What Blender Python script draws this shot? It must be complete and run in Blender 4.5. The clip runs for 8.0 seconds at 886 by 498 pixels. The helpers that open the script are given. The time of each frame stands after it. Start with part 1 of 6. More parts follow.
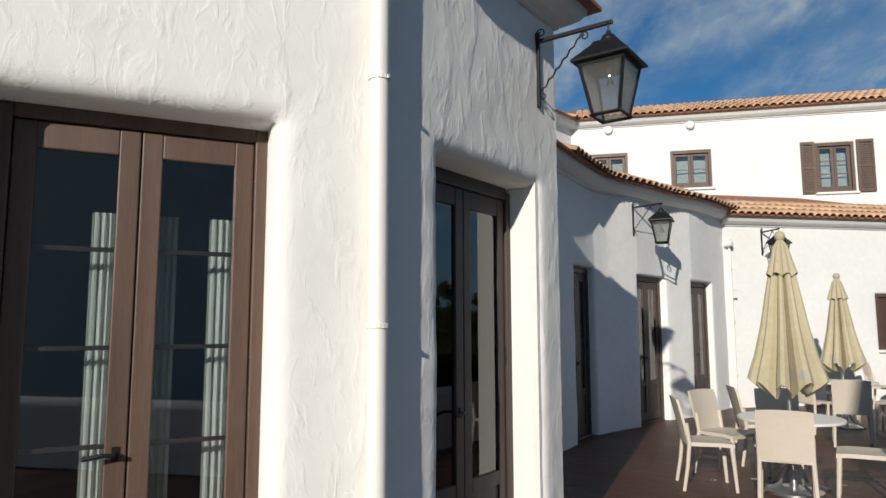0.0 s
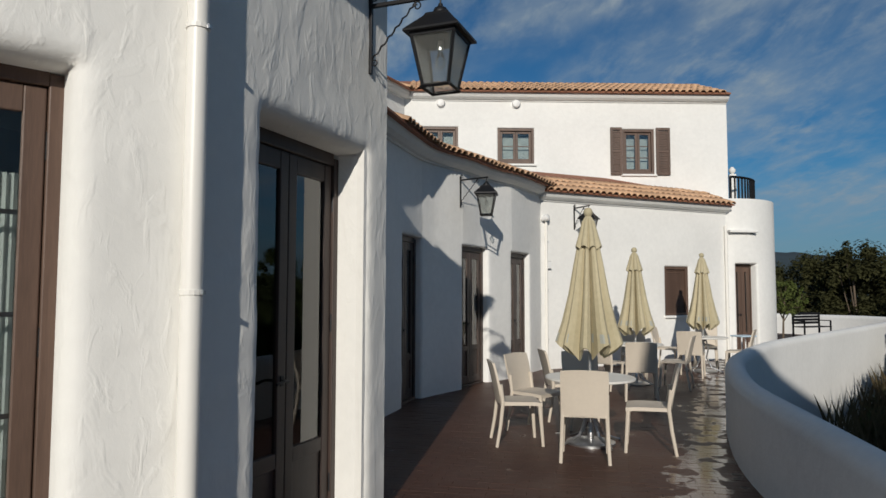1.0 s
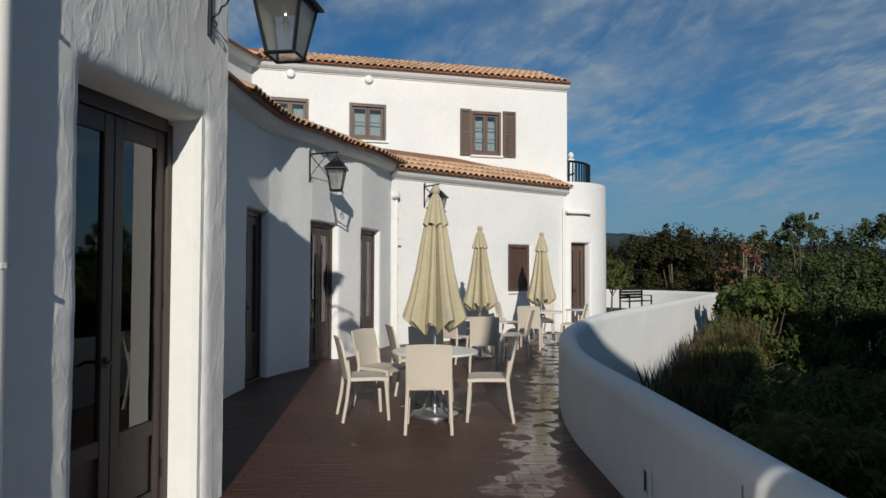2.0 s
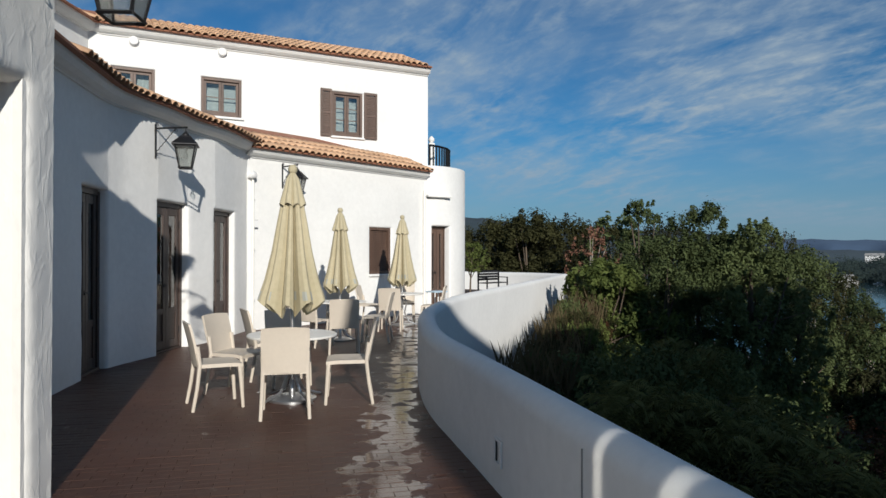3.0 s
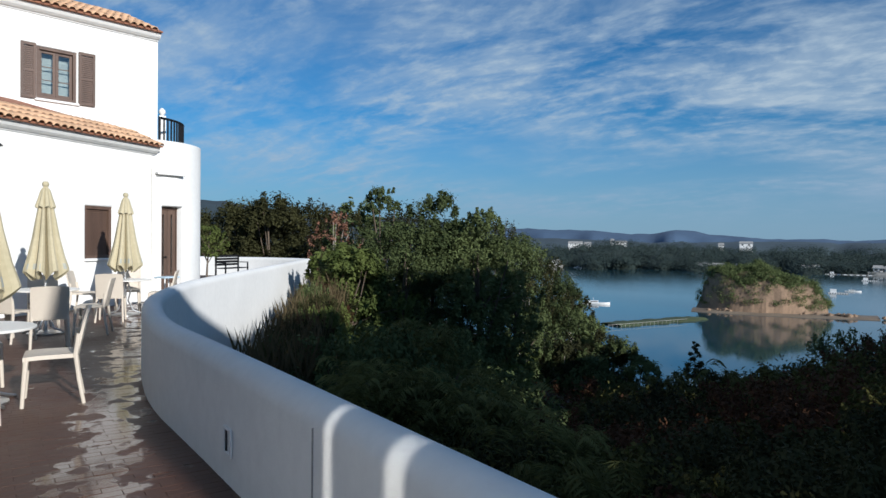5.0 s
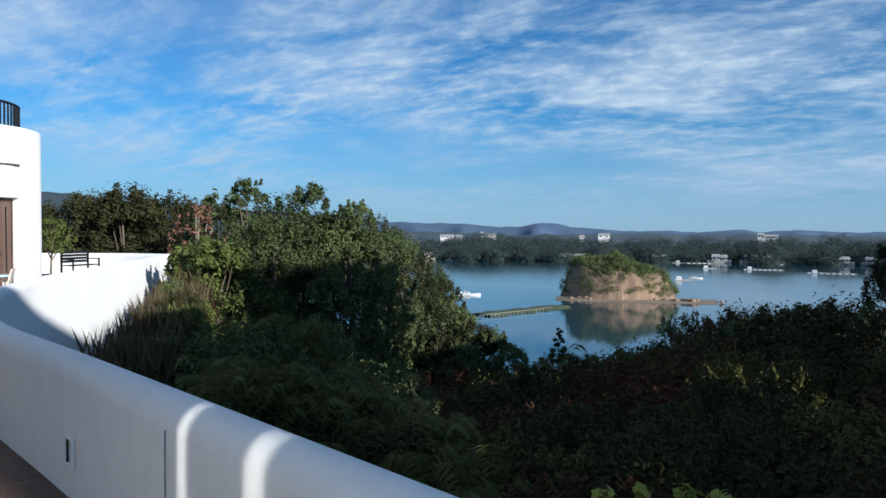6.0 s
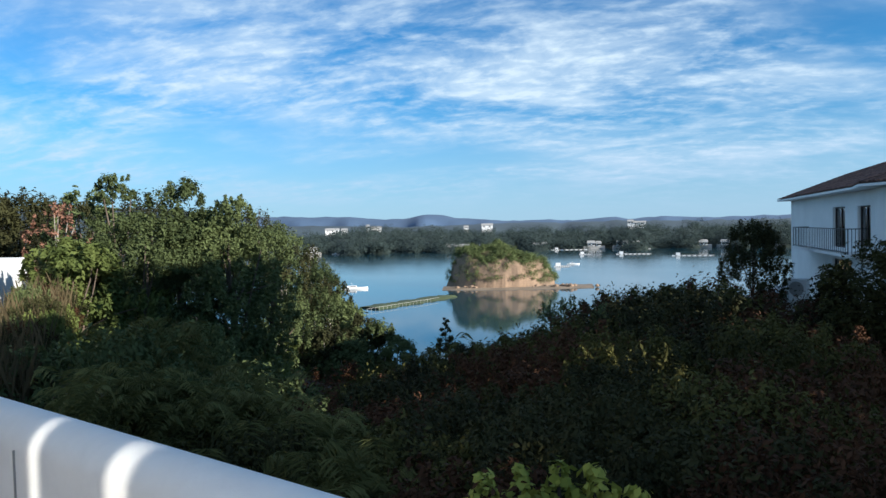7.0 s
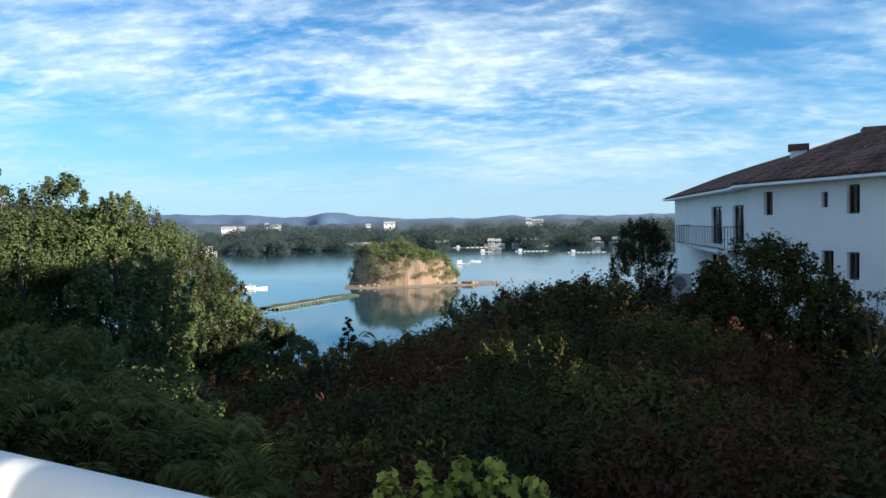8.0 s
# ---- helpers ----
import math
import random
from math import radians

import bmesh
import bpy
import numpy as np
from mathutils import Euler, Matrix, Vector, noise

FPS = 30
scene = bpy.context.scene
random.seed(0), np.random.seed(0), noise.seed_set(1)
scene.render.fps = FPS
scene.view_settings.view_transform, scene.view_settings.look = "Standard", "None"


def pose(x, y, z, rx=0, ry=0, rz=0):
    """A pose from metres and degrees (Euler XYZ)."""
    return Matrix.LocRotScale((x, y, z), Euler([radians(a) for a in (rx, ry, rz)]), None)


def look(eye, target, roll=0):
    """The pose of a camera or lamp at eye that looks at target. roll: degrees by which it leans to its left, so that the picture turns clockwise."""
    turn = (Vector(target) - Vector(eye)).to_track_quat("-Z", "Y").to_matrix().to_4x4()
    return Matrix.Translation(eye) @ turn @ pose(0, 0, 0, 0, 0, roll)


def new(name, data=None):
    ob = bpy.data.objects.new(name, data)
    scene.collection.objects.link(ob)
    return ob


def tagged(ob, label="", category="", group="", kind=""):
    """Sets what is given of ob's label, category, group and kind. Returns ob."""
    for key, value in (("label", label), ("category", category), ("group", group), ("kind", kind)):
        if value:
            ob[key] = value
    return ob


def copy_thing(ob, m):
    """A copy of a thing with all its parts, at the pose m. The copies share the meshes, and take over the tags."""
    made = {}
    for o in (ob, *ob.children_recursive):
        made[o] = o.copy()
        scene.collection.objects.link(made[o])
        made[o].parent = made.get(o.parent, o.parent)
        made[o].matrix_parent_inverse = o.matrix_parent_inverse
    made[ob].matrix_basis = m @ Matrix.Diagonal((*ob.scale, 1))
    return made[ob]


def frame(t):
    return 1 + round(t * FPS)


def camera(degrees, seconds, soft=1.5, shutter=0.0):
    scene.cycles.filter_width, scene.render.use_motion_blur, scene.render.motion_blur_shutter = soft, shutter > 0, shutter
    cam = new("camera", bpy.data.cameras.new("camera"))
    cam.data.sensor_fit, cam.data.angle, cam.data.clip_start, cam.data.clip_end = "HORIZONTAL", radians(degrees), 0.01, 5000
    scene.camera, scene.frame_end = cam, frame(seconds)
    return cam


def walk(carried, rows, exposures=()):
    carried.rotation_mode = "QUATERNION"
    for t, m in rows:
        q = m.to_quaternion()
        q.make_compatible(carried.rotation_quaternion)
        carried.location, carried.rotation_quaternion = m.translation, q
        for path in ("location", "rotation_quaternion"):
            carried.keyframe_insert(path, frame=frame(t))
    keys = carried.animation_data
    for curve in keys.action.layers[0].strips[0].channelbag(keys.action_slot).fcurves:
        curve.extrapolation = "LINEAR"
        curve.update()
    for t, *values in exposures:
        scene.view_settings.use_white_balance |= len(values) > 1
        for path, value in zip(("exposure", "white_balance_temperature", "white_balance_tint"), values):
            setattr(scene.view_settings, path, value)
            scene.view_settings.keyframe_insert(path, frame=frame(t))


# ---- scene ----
cam = camera(67.14, 8.0)
ROWS = [
    (0.0, 0.0718, -0.1351, 1.5573, 96.414, 0.145, 26.176),
    (0.5, 0.0791, -0.1256, 1.5638, 94.869, -0.328, 18.828),
    (1.0, 0.1005, -0.1174, 1.5555, 93.659, -0.107, 11.756),
    (1.5, 0.1233, -0.1119, 1.5494, 92.627, -0.125, 5.233),
    (3.0, 0.1804, -0.0882, 1.5161, 90.397, -0.059, -12.621),
    (3.5, 0.2018, -0.0809, 1.4957, 89.970, 0.138, -18.503),
    (4.0, 0.2194, -0.0834, 1.4890, 89.530, -0.020, -24.064),
    (5.5, 0.2862, -0.0313, 1.4611, 89.187, -0.528, -39.559),
    (6.0, 0.3178, -0.0258, 1.4461, 88.813, -0.165, -45.143),
    (6.5, 0.3244, -0.0734, 1.4576, 88.349, 0.327, -50.298),
    (7.0, 0.3490, -0.0686, 1.4490, 88.079, 1.283, -54.916),
    (7.5, 0.3450, -0.0760, 1.4548, 87.937, 1.518, -58.980),
    (8.0, 0.3300, -0.0800, 1.4607, 87.731, 1.295, -63.285),
]
walk(cam, [(t, pose(x, y, z, rx, ry, rz)) for t, x, y, z, rx, ry, rz in ROWS],
     exposures=[(0.0, -0.18, 6400, 10), (0.5, -0.53, 6400, 10), (1.5, -0.55, 6350, 10), (3.0, -0.16, 6200, 10), (4.0, -0.02, 6100, 10), (5.5, 0.30, 5800, 10), (6.5, 0.78, 5950, 10), (7.5, 1.12, 6400, 10), (8.0, 1.25, 6500, 10)])

# ---- light ----
SUN_AZ, SUN_EL = -3.6, 20.0          # the way the light travels over the ground, from +y towards +x; height of the sun
sun_travel = Vector((math.sin(radians(SUN_AZ)) * math.cos(radians(SUN_EL)), math.cos(radians(SUN_AZ)) * math.cos(radians(SUN_EL)), -math.sin(radians(SUN_EL))))
sun = new("sun", bpy.data.lights.new("sun", "SUN"))
sun.data.energy, sun.data.angle, sun.data.color = 5.0, radians(0.55), (1.0, 0.93, 0.82)
sun.matrix_world = look((0, 0, 60), Vector((0, 0, 60)) + sun_travel)

world = bpy.data.worlds.new("world")
scene.world = world
world.use_nodes = True
wn, wl = world.node_tree.nodes, world.node_tree.links
wn.clear()


def wnode(kind, **inputs):
    n = wn.new(kind)
    for k, v in inputs.items():
        n.inputs[k].default_value = v
    return n


sky = wn.new("ShaderNodeTexSky")
sky.sky_type, sky.sun_disc = "NISHITA", False
sky.sun_elevation, sky.sun_rotation = radians(SUN_EL), radians(180 + SUN_AZ)
sky.air_density, sky.dust_density, sky.ozone_density = 1.0, 0.15, 3.0
coord = wn.new("ShaderNodeTexCoord")
split = wn.new("ShaderNodeSeparateXYZ")
wl.new(coord.outputs["Generated"], split.inputs[0])


def wmath(op, a, b=None, clamp=False):
    n = wn.new("ShaderNodeMath")
    n.operation, n.use_clamp = op, clamp
    for i, v in enumerate((a, b)):
        if v is None:
            continue
        if isinstance(v, (int, float)):
            n.inputs[i].default_value = v
        else:
            wl.new(v, n.inputs[i])
    return n.outputs[0]


# a thin, high, broken cloud sheet: its place on a flat layer far above
lift = wmath("ADD", wmath("MAXIMUM", split.outputs[2], 0.0), 0.24)
plane = wn.new("ShaderNodeCombineXYZ")
wl.new(wmath("DIVIDE", split.outputs[0], lift), plane.inputs[0])
wl.new(wmath("DIVIDE", split.outputs[1], lift), plane.inputs[1])


def wnoise(scale, detail, rough, distort, sx, sy, rot, off):
    turn_ = wn.new("ShaderNodeVectorRotate")
    turn_.rotation_type = "Z_AXIS"
    turn_.inputs["Angle"].default_value = radians(rot)
    wl.new(plane.outputs[0], turn_.inputs["Vector"])
    m = wn.new("ShaderNodeMapping")
    m.inputs["Scale"].default_value = (sx, sy, 1)
    m.inputs["Location"].default_value = (off, off * 0.7, 0)
    wl.new(turn_.outputs[0], m.inputs["Vector"])
    n = wn.new("ShaderNodeTexNoise")
    n.inputs["Scale"].default_value, n.inputs["Detail"].default_value = scale, detail
    n.inputs["Roughness"].default_value, n.inputs["Distortion"].default_value = rough, distort
    wl.new(m.outputs[0], n.inputs["Vector"])
    return n.outputs["Fac"]


def wramp(v, a, b):
    n = wn.new("ShaderNodeMapRange")
    n.interpolation_type = "SMOOTHSTEP"
    n.inputs["From Min"].default_value, n.inputs["From Max"].default_value = a, b
    wl.new(v, n.inputs["Value"])
    return n.outputs[0]


broad = wramp(wnoise(0.9, 4, 0.55, 0.4, 0.8, 1.25, -112, 3.1), 0.34, 0.62)
veil = wramp(wnoise(2.1, 7, 0.60, 0.7, 0.8, 1.35, -112, 1.7), 0.34, 0.74)
curd = wramp(wnoise(11.0, 4, 0.6, 0.2, 0.8, 1.3, -112, 0.4), 0.40, 0.75)
cloud = wmath("MULTIPLY", broad, wmath("ADD", wmath("MULTIPLY", veil, 0.72), wmath("MULTIPLY", curd, 0.45)), True)
cloud = wmath("MULTIPLY", cloud, wramp(split.outputs[2], 0.0, 0.09))
cloud = wmath("MULTIPLY", cloud, 1.1, True)
tone = wn.new("ShaderNodeMix")
tone.data_type, tone.blend_type = "RGBA", "MULTIPLY"
tone.inputs["Factor"].default_value = 1.0
wl.new(sky.outputs[0], tone.inputs["A"])
tone.inputs["B"].default_value = (0.38, 0.94, 1.26, 1)
mixc = wn.new("ShaderNodeMix")
mixc.data_type = "RGBA"
wl.new(cloud, mixc.inputs["Factor"])
wl.new(tone.outputs["Result"], mixc.inputs["A"])
mixc.inputs["B"].default_value = (6.4, 7.7, 8.6, 1)
haze = wn.new("ShaderNodeMix")
haze.data_type = "RGBA"
wl.new(wmath("MULTIPLY", wramp(wmath("ABSOLUTE", split.outputs[2]), 0.20, 0.0), 0.75), haze.inputs["Factor"])
wl.new(mixc.outputs["Result"], haze.inputs["A"])
haze.inputs["B"].default_value = (3.9, 5.4, 7.2, 1)
bg = wn.new("ShaderNodeBackground")
bg.inputs["Strength"].default_value = 0.060
wl.new(haze.outputs["Result"], bg.inputs["Color"])
wout = wn.new("ShaderNodeOutputWorld")
wl.new(bg.outputs[0], wout.inputs["Surface"])


# ---- materials ----
def mat(name, colour, rough=0.6, metal=0.0, vary=0.15, scale=6.0, bump=0.0, bump_scale=40.0, grain=None, spec=0.5, tint=None, per=0.0, rough_vary=0.0, stretch=(1, 1, 1), coord_kind="Object"):
    """A surface with two scales of colour change, fine relief and, with per, a change from piece to piece."""
    m = bpy.data.materials.new(name)
    m.use_nodes = True
    t = m.node_tree
    n, l = t.nodes, t.links
    b = n["Principled BSDF"]
    b.inputs["Metallic"].default_value = metal
    b.inputs["Specular IOR Level"].default_value = spec
    tc = n.new("ShaderNodeTexCoord")
    mp = n.new("ShaderNodeMapping")
    mp.inputs["Scale"].default_value = stretch
    l.new(tc.outputs[coord_kind], mp.inputs[0])
    if coord_kind == "Object":
        geo = n.new("ShaderNodeNewGeometry")
        l.new(geo.outputs["Position"], mp.inputs[0])

    def noise_of(s, d=4.0, r=0.55):
        q = n.new("ShaderNodeTexNoise")
        q.inputs["Scale"].default_value, q.inputs["Detail"].default_value, q.inputs["Roughness"].default_value = s, d, r
        l.new(mp.outputs[0], q.inputs["Vector"])
        return q.outputs["Fac"]

    big, small = noise_of(scale * 0.2), noise_of(scale * 4.0, 6.0)
    add = n.new("ShaderNodeMath")
    add.operation = "MULTIPLY_ADD"
    l.new(small, add.inputs[0])
    add.inputs[1].default_value = 0.5
    l.new(big, add.inputs[2])
    ramp = n.new("ShaderNodeMapRange")
    ramp.inputs["From Min"].default_value, ramp.inputs["From Max"].default_value = 0.45, 1.05
    l.new(add.outputs[0], ramp.inputs["Value"])
    mixn = n.new("ShaderNodeMix")
    mixn.data_type = "RGBA"
    l.new(ramp.outputs[0], mixn.inputs["Factor"])
    c2 = tint or tuple(c * (1 - vary) for c in colour)
    mixn.inputs["A"].default_value = (*[min(1, c * (1 + vary * 0.6)) for c in colour], 1)
    mixn.inputs["B"].default_value = (*c2, 1)
    out = mixn.outputs["Result"]
    if per:
        oi = n.new("ShaderNodeObjectInfo")
        ge = n.new("ShaderNodeNewGeometry")
        sm = n.new("ShaderNodeMath")
        sm.operation = "ADD"
        l.new(oi.outputs["Random"], sm.inputs[0])
        l.new(ge.outputs["Random Per Island"], sm.inputs[1])
        fr = n.new("ShaderNodeMath")
        fr.operation = "FRACT"
        l.new(sm.outputs[0], fr.inputs[0])
        hs = n.new("ShaderNodeHueSaturation")
        mr = n.new("ShaderNodeMapRange")
        mr.inputs["To Min"].default_value, mr.inputs["To Max"].default_value = 1 - per, 1 + per
        l.new(fr.outputs[0], mr.inputs["Value"])
        l.new(mr.outputs[0], hs.inputs["Value"])
        l.new(out, hs.inputs["Color"])
        out = hs.outputs[0]
    l.new(out, b.inputs["Base Color"])
    if rough_vary:
        rr = n.new("ShaderNodeMapRange")
        rr.inputs["From Min"].default_value, rr.inputs["From Max"].default_value = 0.35, 0.65
        rr.inputs["To Min"].default_value, rr.inputs["To Max"].default_value = max(0.03, rough - rough_vary), min(1, rough + rough_vary)
        l.new(big, rr.inputs["Value"])
        l.new(rr.outputs[0], b.inputs["Roughness"])
    else:
        b.inputs["Roughness"].default_value = rough
    if bump:
        bn = n.new("ShaderNodeBump")
        bn.inputs["Strength"].default_value, bn.inputs["Distance"].default_value = min(1.0, bump), 0.02
        l.new(noise_of(bump_scale, 5.0, 0.6), bn.inputs["Height"])
        l.new(bn.outputs[0], b.inputs["Normal"])
    return m


def leafy(name, dark, light, per=0.85, rough=0.75):
    """Foliage: a change of colour from leaf to leaf, a little light through the leaf."""
    m = bpy.data.materials.new(name)
    m.use_nodes = True
    n, l = m.node_tree.nodes, m.node_tree.links
    b = n["Principled BSDF"]
    ge = n.new("ShaderNodeNewGeometry")
    oi = n.new("ShaderNodeObjectInfo")
    sm = n.new("ShaderNodeMath")
    sm.operation = "MULTIPLY_ADD"
    l.new(oi.outputs["Random"], sm.inputs[0])
    sm.inputs[1].default_value = per
    half = n.new("ShaderNodeMath")
    half.operation = "MULTIPLY"
    half.inputs[1].default_value = 0.22
    l.new(ge.outputs["Random Per Island"], half.inputs[0])
    l.new(half.outputs[0], sm.inputs[2])
    nz = n.new("ShaderNodeTexNoise")
    nz.inputs["Scale"].default_value, nz.inputs["Detail"].default_value = 0.7, 3
    l.new(ge.outputs["Position"], nz.inputs["Vector"])
    s2 = n.new("ShaderNodeMath")
    s2.operation = "MULTIPLY_ADD"
    l.new(nz.outputs["Fac"], s2.inputs[0])
    s2.inputs[1].default_value = 1.4
    l.new(sm.outputs[0], s2.inputs[2])
    mr = n.new("ShaderNodeMapRange")
    mr.inputs["From Min"].default_value, mr.inputs["From Max"].default_value = 0.45, 1.6
    l.new(s2.outputs[0], mr.inputs["Value"])
    mx = n.new("ShaderNodeMix")
    mx.data_type = "RGBA"
    l.new(mr.outputs[0], mx.inputs["Factor"])
    mx.inputs["A"].default_value, mx.inputs["B"].default_value = (*dark, 1), (*light, 1)
    l.new(mx.outputs["Result"], b.inputs["Base Color"])
    b.inputs["Roughness"].default_value = rough
    b.inputs["Specular IOR Level"].default_value = 0.12
    tr = n.new("ShaderNodeBsdfTranslucent")
    l.new(mx.outputs["Result"], tr.inputs["Color"])
    ms = n.new("ShaderNodeMixShader")
    ms.inputs[0].default_value = 0.2
    l.new(b.outputs[0], ms.inputs[1])
    l.new(tr.outputs[0], ms.inputs[2])
    l.new(ms.outputs[0], n["Material Output"].inputs["Surface"])
    return m


M_STUCCO = mat("stucco", (0.80, 0.79, 0.755), 0.9, vary=0.07, scale=3, bump=0.0, spec=0.25)
nt = M_STUCCO.node_tree
gp = nt.nodes.new("ShaderNodeNewGeometry")
heights = []
for scale_, squash, lo_, hi_, gain in ((5.0, 0.55, 0.50, 0.72, 1.0), (13.0, 0.4, 0.54, 0.70, 0.55), (60.0, 0.7, 0.3, 0.8, 0.10)):
    mp = nt.nodes.new("ShaderNodeMapping")
    mp.inputs["Scale"].default_value = (1, 1, squash)
    nt.links.new(gp.outputs["Position"], mp.inputs[0])
    nz = nt.nodes.new("ShaderNodeTexNoise")
    nz.inputs["Scale"].default_value, nz.inputs["Detail"].default_value, nz.inputs["Distortion"].default_value = scale_, 3.0, 0.9
    nt.links.new(mp.outputs[0], nz.inputs["Vector"])
    rg = nt.nodes.new("ShaderNodeMapRange")
    rg.inputs["From Min"].default_value, rg.inputs["From Max"].default_value, rg.inputs["To Max"].default_value = lo_, hi_, gain
    nt.links.new(nz.outputs["Fac"], rg.inputs["Value"])
    heights.append(rg.outputs[0])
total = heights[0]
for h_ in heights[1:]:
    ad = nt.nodes.new("ShaderNodeMath")
    nt.links.new(total, ad.inputs[0])
    nt.links.new(h_, ad.inputs[1])
    total = ad.outputs[0]
bp = nt.nodes.new("ShaderNodeBump")
bp.inputs["Strength"].default_value, bp.inputs["Distance"].default_value = 0.36, 0.009
nt.links.new(total, bp.inputs["Height"])
nt.links.new(bp.outputs[0], nt.nodes["Principled BSDF"].inputs["Normal"])
M_PLASTER = mat("smooth_plaster", (0.80, 0.795, 0.77), 0.88, vary=0.11, scale=2.5, bump=0.2, bump_scale=14, spec=0.25)
M_WOOD = mat("brown_wood", (0.115, 0.07, 0.05), 0.5, vary=0.45, scale=5, bump=0.12, bump_scale=60, stretch=(6, 6, 0.5))
M_DARKWOOD = mat("dark_wood", (0.055, 0.035, 0.028), 0.5, vary=0.4, scale=5, bump=0.1, bump_scale=60, stretch=(6, 6, 0.5))
M_PVC = mat("white_pipe", (0.80, 0.78, 0.73), 0.4, vary=0.05, scale=3, spec=0.5)
M_TILE = mat("clay_roof_tile", (0.60, 0.375, 0.225), 0.8, vary=0.25, scale=4, bump=0.25, bump_scale=30, per=0.14)
# a darker brown than M_TILE, with more change from tile to tile
M_TILEDARK = mat("brown_roof_tile", (0.17, 0.085, 0.06), 0.85, vary=0.4, scale=4, bump=0.25, bump_scale=20, per=0.5)
M_IRON = mat("black_iron", (0.022, 0.022, 0.024), 0.5, metal=0.6, vary=0.3, scale=8, bump=0.1, bump_scale=80)
M_CHAIR = mat("beige_resin", (0.60, 0.53, 0.44), 0.5, vary=0.08, scale=8, bump=0.3, bump_scale=160)
M_TABLE = mat("white_table", (0.75, 0.73, 0.68), 0.35, vary=0.06, scale=6)
M_STEEL = mat("brushed_steel", (0.55, 0.55, 0.55), 0.3, metal=0.9, vary=0.15, scale=10)
M_CANVAS = mat("cream_canvas", (0.49, 0.43, 0.29), 0.9, vary=0.18, scale=5, bump=0.3, bump_scale=120, tint=(0.38, 0.335, 0.215))
M_SOIL = mat("undergrowth_soil", (0.045, 0.035, 0.022), 0.95, vary=0.5, scale=2, bump=0.6, bump_scale=5)
M_BARK = mat("bark", (0.12, 0.09, 0.065), 0.9, vary=0.5, scale=8, bump=0.6, bump_scale=25, stretch=(1, 1, 0.3))
M_PALEBARK = mat("pale_bark", (0.33, 0.29, 0.24), 0.9, vary=0.3, scale=8, bump=0.4, bump_scale=25)
# one dark tone for room surfaces stands for the unlit interiors
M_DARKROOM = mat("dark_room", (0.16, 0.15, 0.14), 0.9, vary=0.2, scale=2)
M_CURTAIN = mat("white_curtain", (0.78, 0.77, 0.74), 0.9, vary=0.06, scale=5, bump=0.2, bump_scale=30)
M_CONCRETE = mat("concrete", (0.36, 0.35, 0.33), 0.85, vary=0.25, scale=2, bump=0.3, bump_scale=20)
M_WHITE = mat("white_paint", (0.78, 0.78, 0.77), 0.5, vary=0.06, scale=3)
M_ROCK = mat("ochre_rock", (0.25, 0.165, 0.105), 0.9, vary=0.6, scale=0.35, bump=0.8, bump_scale=1.2, tint=(0.11, 0.08, 0.055))
M_BEACH = mat("tidal_flat", (0.22, 0.17, 0.12), 0.7, vary=0.4, scale=0.5, bump=0.4, bump_scale=2)
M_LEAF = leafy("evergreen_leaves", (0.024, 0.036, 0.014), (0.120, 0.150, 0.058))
# dark evergreen tone, taken darker still for growth in shade
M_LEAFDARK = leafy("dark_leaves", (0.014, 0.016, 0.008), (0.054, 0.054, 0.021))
M_LEAFLIME = leafy("light_green_leaves", (0.04, 0.06, 0.016), (0.145, 0.175, 0.05))
M_FERN = leafy("fern_fronds", (0.060, 0.064, 0.020), (0.175, 0.175, 0.060))
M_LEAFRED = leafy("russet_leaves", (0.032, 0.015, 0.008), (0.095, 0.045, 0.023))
# shaded copy of M_LEAF: the shade is put into a darker green
M_LEAFSHADE = leafy("shaded_green_leaves", (0.027, 0.028, 0.009), (0.105, 0.10, 0.030))
M_LEAFORANGE = leafy("orange_leaves", (0.16, 0.075, 0.045), (0.27, 0.14, 0.095))
M_LEAFYELLOW = leafy("yellow_green_leaves", (0.16, 0.19, 0.03), (0.42, 0.42, 0.09))
M_GRASS = leafy("dry_grass", (0.045, 0.036, 0.02), (0.15, 0.115, 0.06))
# woodland green made paler and bluer, haze painted into the colour
M_FARWOOD = leafy("hazy_far_woodland", (0.030, 0.046, 0.046), (0.062, 0.082, 0.066))


def glass_mat(name, colour, rough=0.02, alpha=0.25):
    m = bpy.data.materials.new(name)
    m.use_nodes = True
    n, l = m.node_tree.nodes, m.node_tree.links
    n.remove(n["Principled BSDF"])
    tr, gl, fr, mx = n.new("ShaderNodeBsdfTransparent"), n.new("ShaderNodeBsdfGlossy"), n.new("ShaderNodeFresnel"), n.new("ShaderNodeMixShader")
    tr.inputs["Color"].default_value = (*colour, 1)
    gl.inputs["Roughness"].default_value = rough
    fr.inputs["IOR"].default_value = 1.0 + alpha * 4.4
    l.new(fr.outputs[0], mx.inputs[0])
    l.new(tr.outputs[0], mx.inputs[1])
    l.new(gl.outputs[0], mx.inputs[2])
    l.new(mx.outputs[0], n["Material Output"].inputs["Surface"])
    return m


M_GLASS = glass_mat("window_glass", (0.62, 0.68, 0.68))
M_CLEAR = glass_mat("lantern_glass", (0.93, 0.95, 0.94), alpha=0.12)
